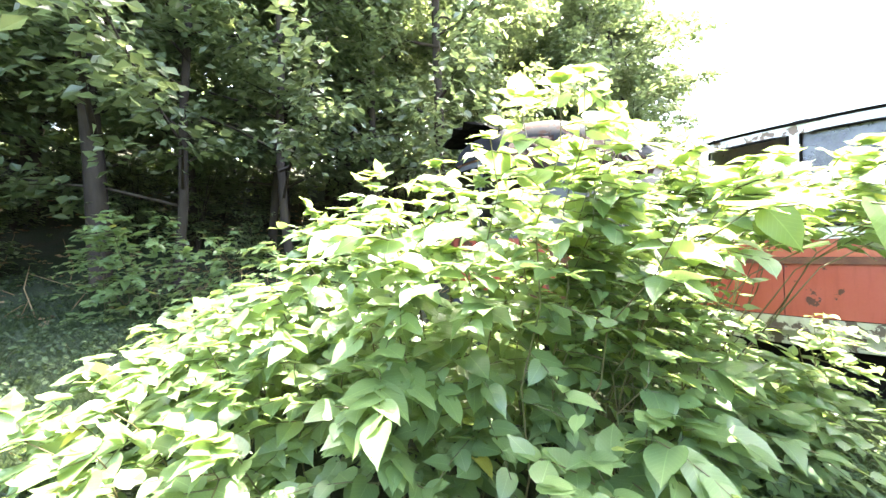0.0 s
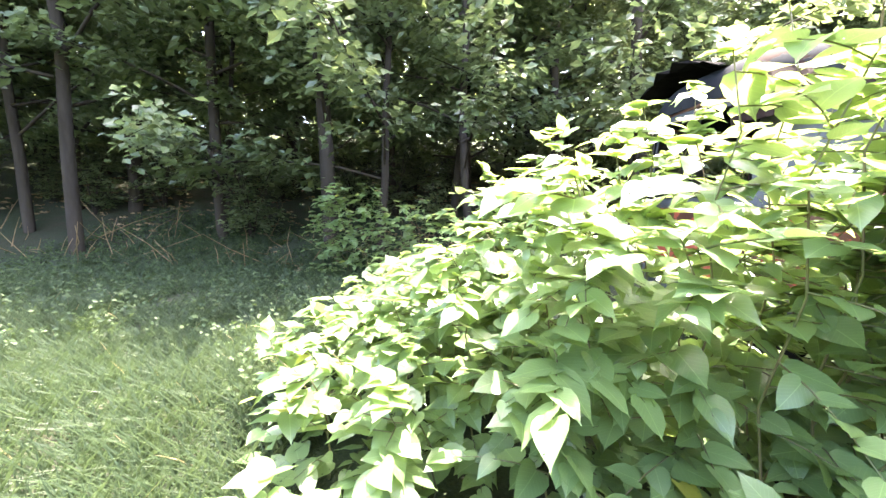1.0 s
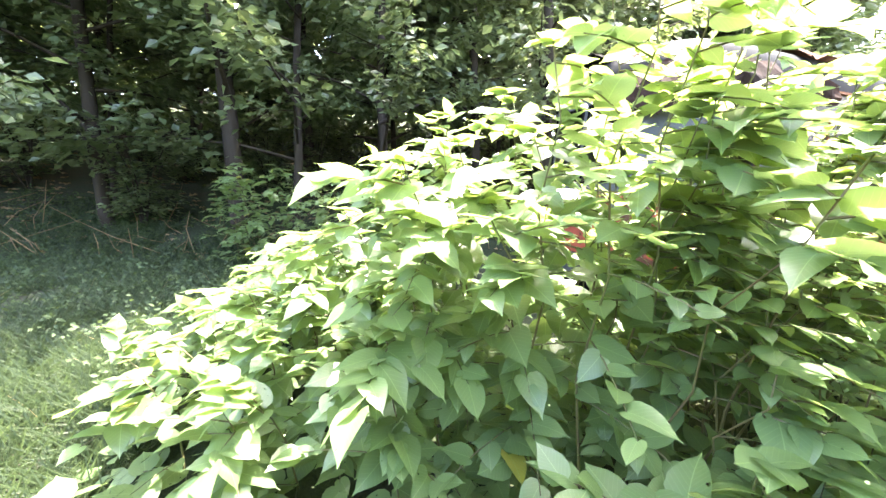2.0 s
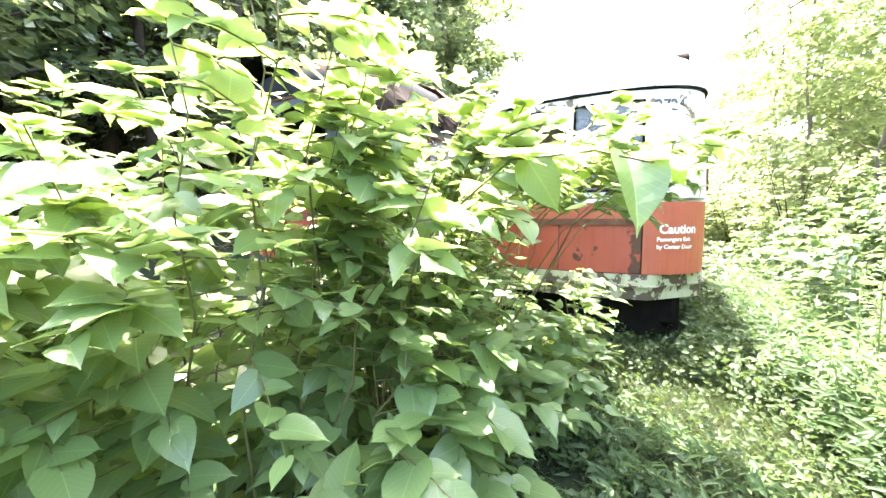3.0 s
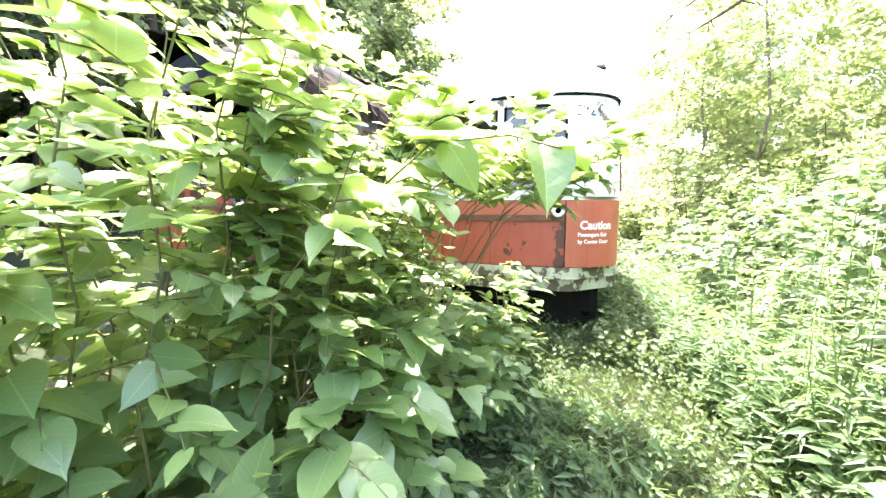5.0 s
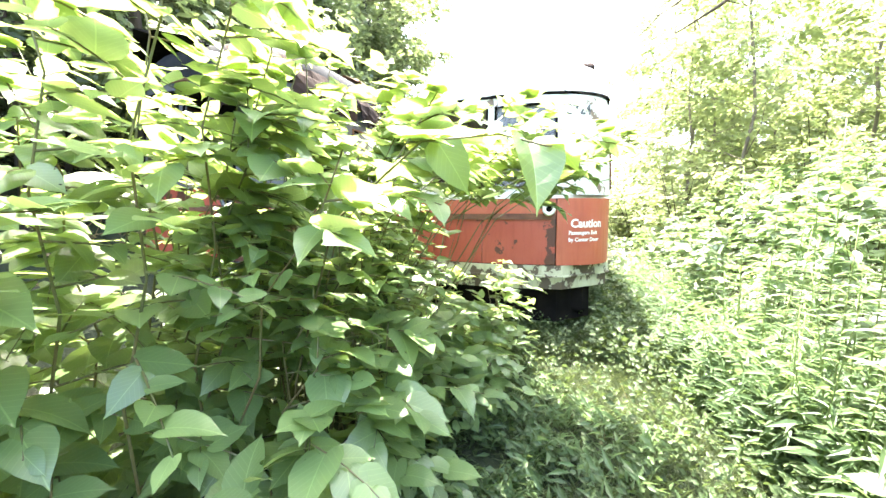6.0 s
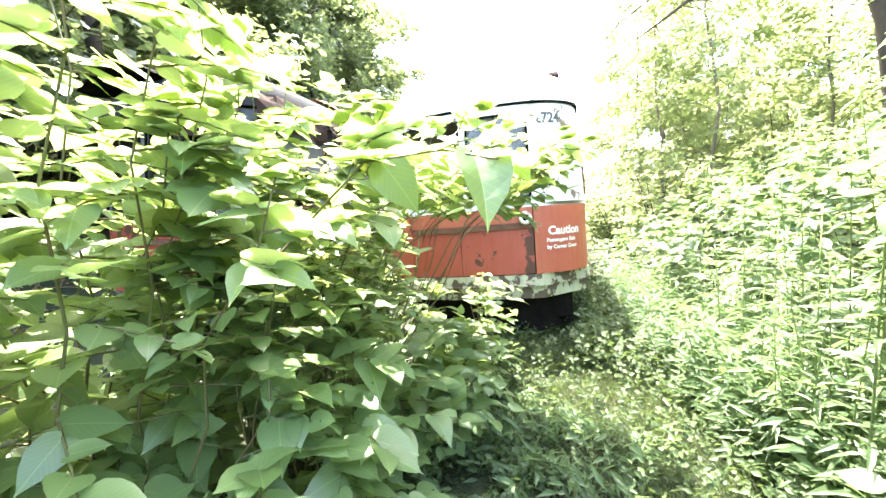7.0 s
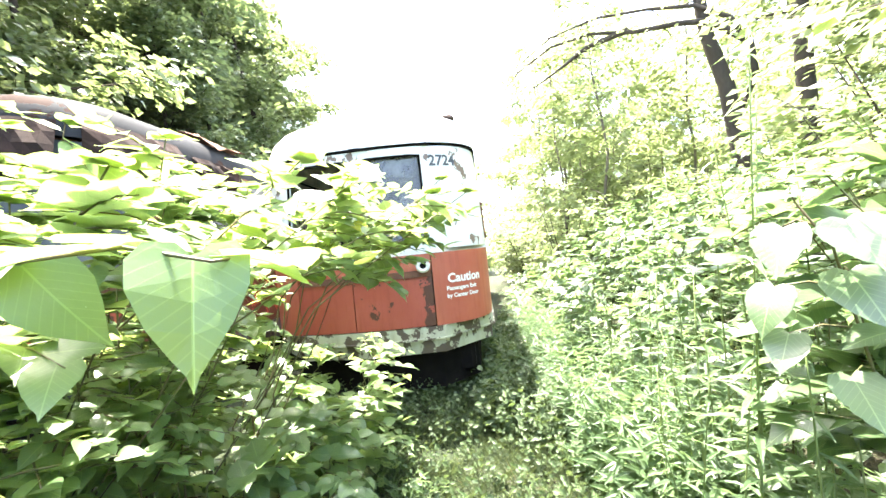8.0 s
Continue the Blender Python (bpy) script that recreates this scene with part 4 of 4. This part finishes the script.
def tree_meshes(seed, height, crown_base, spread, leaves, leaf_size, trunk_r):
    r = np.random.default_rng(seed)
    wood, lv = Tubes(), Leaves()
    top = Vector((r.normal(0, 0.5), r.normal(0, 0.5), height))
    trunk = [Vector((top.x * t * t + r.normal(0, 0.06), top.y * t * t + r.normal(0, 0.06), height * t)) for t in np.linspace(0, 1, 8)]
    trunk[0] = Vector((0, 0, -0.4))
    wood.add(trunk, trunk_r, 0.03, 8)
    limbs = 22
    per = leaves // (limbs * 9)
    for i in range(limbs):
        t = crown_base + (0.97 - crown_base) * (i + r.uniform(0, 0.9)) / limbs
        p = along(trunk, t)
        a = i * 2.4 + r.normal(0, 0.4)
        ln = spread * (1.15 - 0.8 * (t - crown_base) / (1 - crown_base)) * r.uniform(0.7, 1.15)
        d = Vector((math.cos(a), math.sin(a), r.uniform(0.05, 0.9)))
        pts = [p + d * (ln * k) + Vector((r.normal(0, 0.08), r.normal(0, 0.08), -0.22 * ln * k * k)) for k in (0, 0.3, 0.6, 1.0)]
        wood.add(pts, trunk_r * 0.32 * (1.2 - t), 0.008, 5)
        for j in range(9):
            c = along(pts, 0.25 + 0.75 * (j + r.uniform(0, 1)) / 9)
            b = a + r.uniform(-1.3, 1.3)
            tw = Vector((math.cos(b), math.sin(b), r.uniform(-0.5, 0.45))) * r.uniform(0.4, 1.0)
            wood.add([c, c + tw * 0.5, c + tw], 0.008, 0.003, 3)
            for m in range(per):
                q = c + tw * r.uniform(0.1, 1.1) + Vector((r.normal(0, 0.17), r.normal(0, 0.17), r.normal(0, 0.14)))
                w = b + r.uniform(-1.4, 1.4)
                lv.add(TINY, leaf_matrix(q, (math.cos(w), math.sin(w), r.uniform(-0.9, 0.3)), (r.normal(0, 0.6), r.normal(0, 0.6), 1), leaf_size * r.uniform(0.6, 1.3)))
    return wood, lv


def make_tree(seed, height, crown_base, spread, leaves, leaf_size, trunk_r, material, bark, label):
    t = new("tree")
    tagged(t, label, "tree", "trees of the wood")
    wood, lv = tree_meshes(seed, height, crown_base, spread, leaves, leaf_size, trunk_r)
    part("trunk", wood.mesh("trunk", bark), t)
    part("crown", lv.mesh("crown", material), t)
    return t


def place_trees(kinds, spots, scale, low=()):
    used = set()
    for i, (x, y) in enumerate([*spots, *low]):
        k = i % len(kinds)
        s = rng.uniform(*scale) * (1.0 if i < len(spots) else 0.5)
        m = pose(x, y, ground_z(x, y), rng.normal(0, 2.5), rng.normal(0, 2.5), rng.uniform(0, 360))
        t = kinds[k] if k not in used else copy_thing(kinds[k], m)
        if k not in used:
            used.add(k)
            t.matrix_basis = m
        t.scale = (s, s, s)


def pq(p, q):
    """Along the cars' line and away from it, to x and y."""
    return (0.94 * p - 0.34 * q, 0.34 * p + 0.94 * q)


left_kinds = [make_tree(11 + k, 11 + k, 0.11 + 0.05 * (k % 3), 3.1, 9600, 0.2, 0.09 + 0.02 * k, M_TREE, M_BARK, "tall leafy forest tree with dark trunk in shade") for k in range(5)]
spots = []
for q, step in ((10.4, 2.2), (12.8, 2.4), (15.5, 3.0), (19.5, 3.8)):
    p = -22.0
    while p < min(30, 1.95 * q - 3.2):
        spots.append(pq(p + rng.uniform(-0.9, 0.9), q + rng.uniform(-0.9, 0.9)))
        p += step
place_trees(left_kinds, spots, (0.85, 1.25), [pq(18.6, 10.2), pq(21.0, 10.6), pq(24.0, 12.2), pq(26.5, 12.6), pq(29.5, 14.5)])
right_kinds = [make_tree(31 + k, 9 + 1.5 * k, 0.06, 2.9, 5200, 0.19, 0.055, M_TREE_R, M_BARK_THIN, "tree with thin foliage, its leaf colour lightened as sunlit") for k in range(3)]
spots = []
for q, step in ((-6.0, 3.2), (-9.5, 3.0), (-13.5, 3.4), (-18.0, 3.8)):
    p = 4.5
    while p < 34:
        spots.append(pq(p + rng.uniform(-1, 1), q + rng.uniform(-1, 1)))
        p += step
spots += [pq(24 + 2.5 * k, -2.5 + 2.6 * k) for k in range(6)] + [pq(19 + 1.5 * k, -3.5 - 0.4 * k) for k in range(3)]
spots += [pq(13.5, -3.0), pq(15.0, -2.0), pq(17.0, -1.6), pq(19.5, -2.4), pq(22.0, -1.0)]
place_trees(right_kinds, spots, (0.65, 1.15))


def shrub(seed, material, label):
    """A low bush of the wood's edge: several stems and small leaves in flat sprays."""
    r = np.random.default_rng(seed)
    t = new("shrub")
    tagged(t, label, "shrub", "understorey shrubs")
    wood, lv = Tubes(), Leaves()
    for i in range(9):
        a = r.uniform(0, 6.28)
        h = r.uniform(0.9, 2.3)
        d = Vector((math.cos(a), math.sin(a), 0)) * r.uniform(0.3, 0.9)
        pts = [Vector((0, 0, -0.1)), d * 0.3 + Vector((0, 0, h * 0.5)), d + Vector((0, 0, h))]
        wood.add(pts, 0.02, 0.005, 4)
        for k in range(11):
            c = along(pts, 0.2 + 0.8 * r.uniform(0, 1))
            b = r.uniform(0, 6.28)
            tw = Vector((math.cos(b), math.sin(b), r.uniform(-0.1, 0.2))) * r.uniform(0.3, 0.7)
            wood.add([c, c + tw], 0.006, 0.002, 3)
            for m in range(17):
                q = c + tw * r.uniform(0.1, 1.1) + Vector((r.normal(0, 0.07), r.normal(0, 0.07), r.normal(0, 0.03)))
                w = b + r.uniform(-1.4, 1.4)
                lv.add(TINY, leaf_matrix(q, (math.cos(w), math.sin(w), r.uniform(-0.5, 0.1)), (r.normal(0, 0.3), r.normal(0, 0.3), 1), r.uniform(0.07, 0.14)))
    part("stem", wood.mesh("stem", M_BARK), t)
    part("crown", lv.mesh("crown", material), t)
    return t


shade_kinds = [shrub(51 + k, M_TREE, "dark leafy shrub under the trees of the wood") for k in range(3)]
spots = []
for q, step in ((11.2, 4.6), (13.5, 2.6), (16.0, 2.0), (19.0, 2.0)):
    p = -18.0
    while p < 26:
        spots.append(pq(p + rng.uniform(-0.9, 0.9), q + rng.uniform(-0.8, 0.8)))
        p += step
place_trees(shade_kinds, spots, (0.7, 1.4))
sun_kinds = [shrub(61 + k, M_TREE_R, "shrub on the sunny bank, its leaf colour lightened as sunlit") for k in range(3)]
spots = []
for q, step in ((-4.2, 1.9), (-5.8, 2.0), (-8.0, 2.2)):
    p = 4.0
    while p < 26:
        spots.append(pq(p + rng.uniform(-0.8, 0.8), q + rng.uniform(-0.6, 0.6)))
        p += step
spots += [pq(12 + 1.5 * k, -1.2 + rng.uniform(-0.8, 0.8)) for k in range(8)]
place_trees(sun_kinds, spots, (0.9, 1.6))


def far_woods():
    """The wood beyond, all round: leaf masses of uneven height on a ring."""
    r = np.random.default_rng(5)
    lv = Leaves()
    for k in range(26000):
        a = r.uniform(0, 2 * math.pi)
        rad = r.uniform(34, 48)
        x, y = 3 + rad * math.cos(a), 2 + rad * math.sin(a)
        h = 7 + 4 * noise.noise((a * 6, 0, 1)) + 2.5 * noise.noise((a * 25, 3, 1))
        gap = smooth(abs(((math.degrees(a) - 22 + 180) % 360) - 180) / 16)       # the clearing goes on along the cars' line
        z = ground_z(x, y) + (r.uniform(0, 1) ** 0.8) * h * (0.35 + 0.65 * gap)
        w = r.uniform(0, 6.28)
        lv.add(TINY, leaf_matrix((x, y, z), (math.cos(w), math.sin(w), r.uniform(-0.6, 0.3)), (r.normal(0, 0.5), r.normal(0, 0.5), 1), r.uniform(0.6, 1.3)))
    # takes the leaf colour that is lightened as sunlit
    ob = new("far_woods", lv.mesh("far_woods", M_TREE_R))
    tagged(ob, "far green woods round the clearing", "woods", kind="stuff")


far_woods()


def hill_woods():
    """The close wood further up the slope behind the clearing."""
    r = np.random.default_rng(15)
    lv = Leaves()
    for k in range(19000):
        q = r.uniform(21, 29)
        p = r.uniform(-34, min(34, 1.9 * q - 6))
        x, y = pq(p, q)
        h = 13 + 3 * noise.noise((p * 0.2, 0, 4)) + 2 * noise.noise((p * 0.7, 3, 4))
        z = ground_z(x, y) + r.uniform(0, 1) * h
        w = r.uniform(0, 6.28)
        lv.add(TINY, leaf_matrix((x, y, z), (math.cos(w), math.sin(w), r.uniform(-0.6, 0.3)), (r.normal(0, 0.5), r.normal(0, 0.5), 1), r.uniform(0.5, 1.1)))
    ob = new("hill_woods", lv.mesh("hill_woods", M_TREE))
    tagged(ob, "dense dark green wood on the slope", "woods", kind="stuff")


hill_woods()


def old_tree():
    """A leaning old tree with long bare arching limbs over the bank."""
    t = new("tree")
    tagged(t, "old leaning tree with dark arching bare limbs", "tree")
    x, y = 12.0, -1.4
    t.location = (x, y, ground_z(x, y))
    z0 = -ground_z(x, y)

    def at(px, py, pz):
        return Vector((px - x, py - y, pz + z0))

    wood, lv = Tubes(), Leaves()
    wood.add([Vector((0, 0, -0.3)), at(11.9, -1.2, 3.0), at(11.7, -0.95, 5.0), at(11.5, -0.64, 6.1), at(11.5, -0.5, 7.4), at(11.7, -0.4, 10), at(11.9, -0.2, 12)], 0.2, 0.07, 8)
    limbs = [[at(11.8, -1.1, 4.2), at(11.6, -1.45, 5.0), at(11.5, -1.38, 5.7), at(11.4, -1.05, 6.3), at(11.35, -0.45, 6.75), at(11.4, 0.5, 7.05), at(11.5, 1.6, 7.3), at(11.5, 2.7, 7.2), at(11.5, 3.7, 6.7)],
             [at(11.5, -1.3, 5.8), at(11.4, -0.7, 6.35), at(11.4, -0.1, 6.5), at(11.4, 0.7, 6.6), at(11.5, 1.7, 6.95), at(11.5, 2.7, 6.95), at(11.4, 3.6, 6.5), at(11.3, 4.2, 5.9)],
             [at(11.5, 0.9, 6.75), at(11.4, 1.8, 6.6), at(11.3, 2.5, 6.2), at(11.3, 3.2, 5.9)],
             [at(11.5, -0.5, 7.2), at(11.3, 0.6, 8.1), at(11.2, 2.0, 8.5), at(11.0, 3.2, 8.2)],
             [at(11.5, -0.5, 7.0), at(11.4, -1.6, 8.2), at(11.2, -2.6, 8.9)]]
    r = np.random.default_rng(77)
    for p in limbs:
        wood.add(p, 0.08, 0.012, 7)
        for k in range(9):
            c = along(p, r.uniform(0.3, 1.0))
            tw = Vector((r.normal(0, 0.5), r.normal(0, 0.5), r.uniform(-0.5, 0.4)))
            wood.add([c, c + tw * 0.6, c + tw + Vector((0, 0, -0.1))], 0.018, 0.005, 4)
            for m in range(26):
                w = r.uniform(0, 6.28)
                lv.add(TINY, leaf_matrix(c + tw * r.uniform(0.4, 1.2) + Vector(r.normal(0, 0.2, 3)), (math.cos(w), math.sin(w), r.uniform(-0.8, 0.2)), (r.normal(0, 0.5), r.normal(0, 0.5), 1), r.uniform(0.08, 0.16)))
    part("trunk", wood.mesh("trunk", M_BARK_PALE), t)
    part("crown", lv.mesh("crown", M_TREE_R), t)


old_tree()


def bank_tree(x, y, height, r0, lean, seed):
    """A straight forest tree on top of the bank with a bare lower trunk."""
    t = new("tree")
    tagged(t, "straight dark-trunked tree on the bank with high foliage", "tree", "trees on the bank")
    t.location = (x, y, ground_z(x, y))
    r = np.random.default_rng(seed)
    wood, lv = Tubes(), Leaves()
    trunk = [Vector((lean[0] * k, lean[1] * k, -0.3 + (height + 0.3) * k)) for k in np.linspace(0, 1, 6)]
    wood.add(trunk, r0, r0 * 0.45, 10)
    for i in range(16):
        c = along(trunk, r.uniform(0.42, 1.0))
        a = r.uniform(0, 6.28)
        d = Vector((math.cos(a), math.sin(a), r.uniform(-0.2, 0.5))) * r.uniform(1.2, 2.6)
        limb = [c, c + d * 0.5 + Vector((0, 0, 0.15)), c + d]
        wood.add(limb, 0.045, 0.008, 5)
        for k in range(150):
            w = r.uniform(0, 6.28)
            q = along(limb, r.uniform(0.35, 1.0)) + Vector(r.normal(0, 0.3, 3))
            lv.add(TINY, leaf_matrix(q, (math.cos(w), math.sin(w), r.uniform(-0.8, 0.2)), (r.normal(0, 0.5), r.normal(0, 0.5), 1), r.uniform(0.1, 0.2)))
    part("trunk", wood.mesh("trunk", M_BARK_PALE), t)
    part("crown", lv.mesh("crown", M_TREE_R), t)


bank_tree(11.6, -2.25, 11, 0.19, (0.1, 0.1), 81)
bank_tree(13.4, -4.6, 12, 0.2, (-0.2, 0.5), 82)


def brushwood():
    """Dead twigs and thin saplings at the edge of the wood."""
    r = np.random.default_rng(91)
    tw = Tubes()
    for k in range(170):
        x, y = pq(r.uniform(-13, 6), r.uniform(8.8, 11.0))
        z = ground_z(x, y)
        d = Vector((r.normal(0, 0.5), r.normal(0, 0.5), r.uniform(0.1, 1.0)))
        ln = r.uniform(0.4, 1.4)
        a = Vector((x, y, z - 0.03))
        tw.add([a, a + d * ln * 0.5 + Vector(r.normal(0, 0.05, 3)), a + d * ln], 0.012, 0.004, 4)
    ob = new("brushwood", tw.mesh("brushwood", M_CANE))
    tagged(ob, "dead grey-brown twigs and brush under the trees", "brushwood", kind="stuff")


brushwood()

field("clearing_grass", "short grass in the clearing behind the path", BLADE, M_GRASS, 26000, (-6, 3.0, -6, 0.7), 0.16, (0.4, 2.2, 0.0))
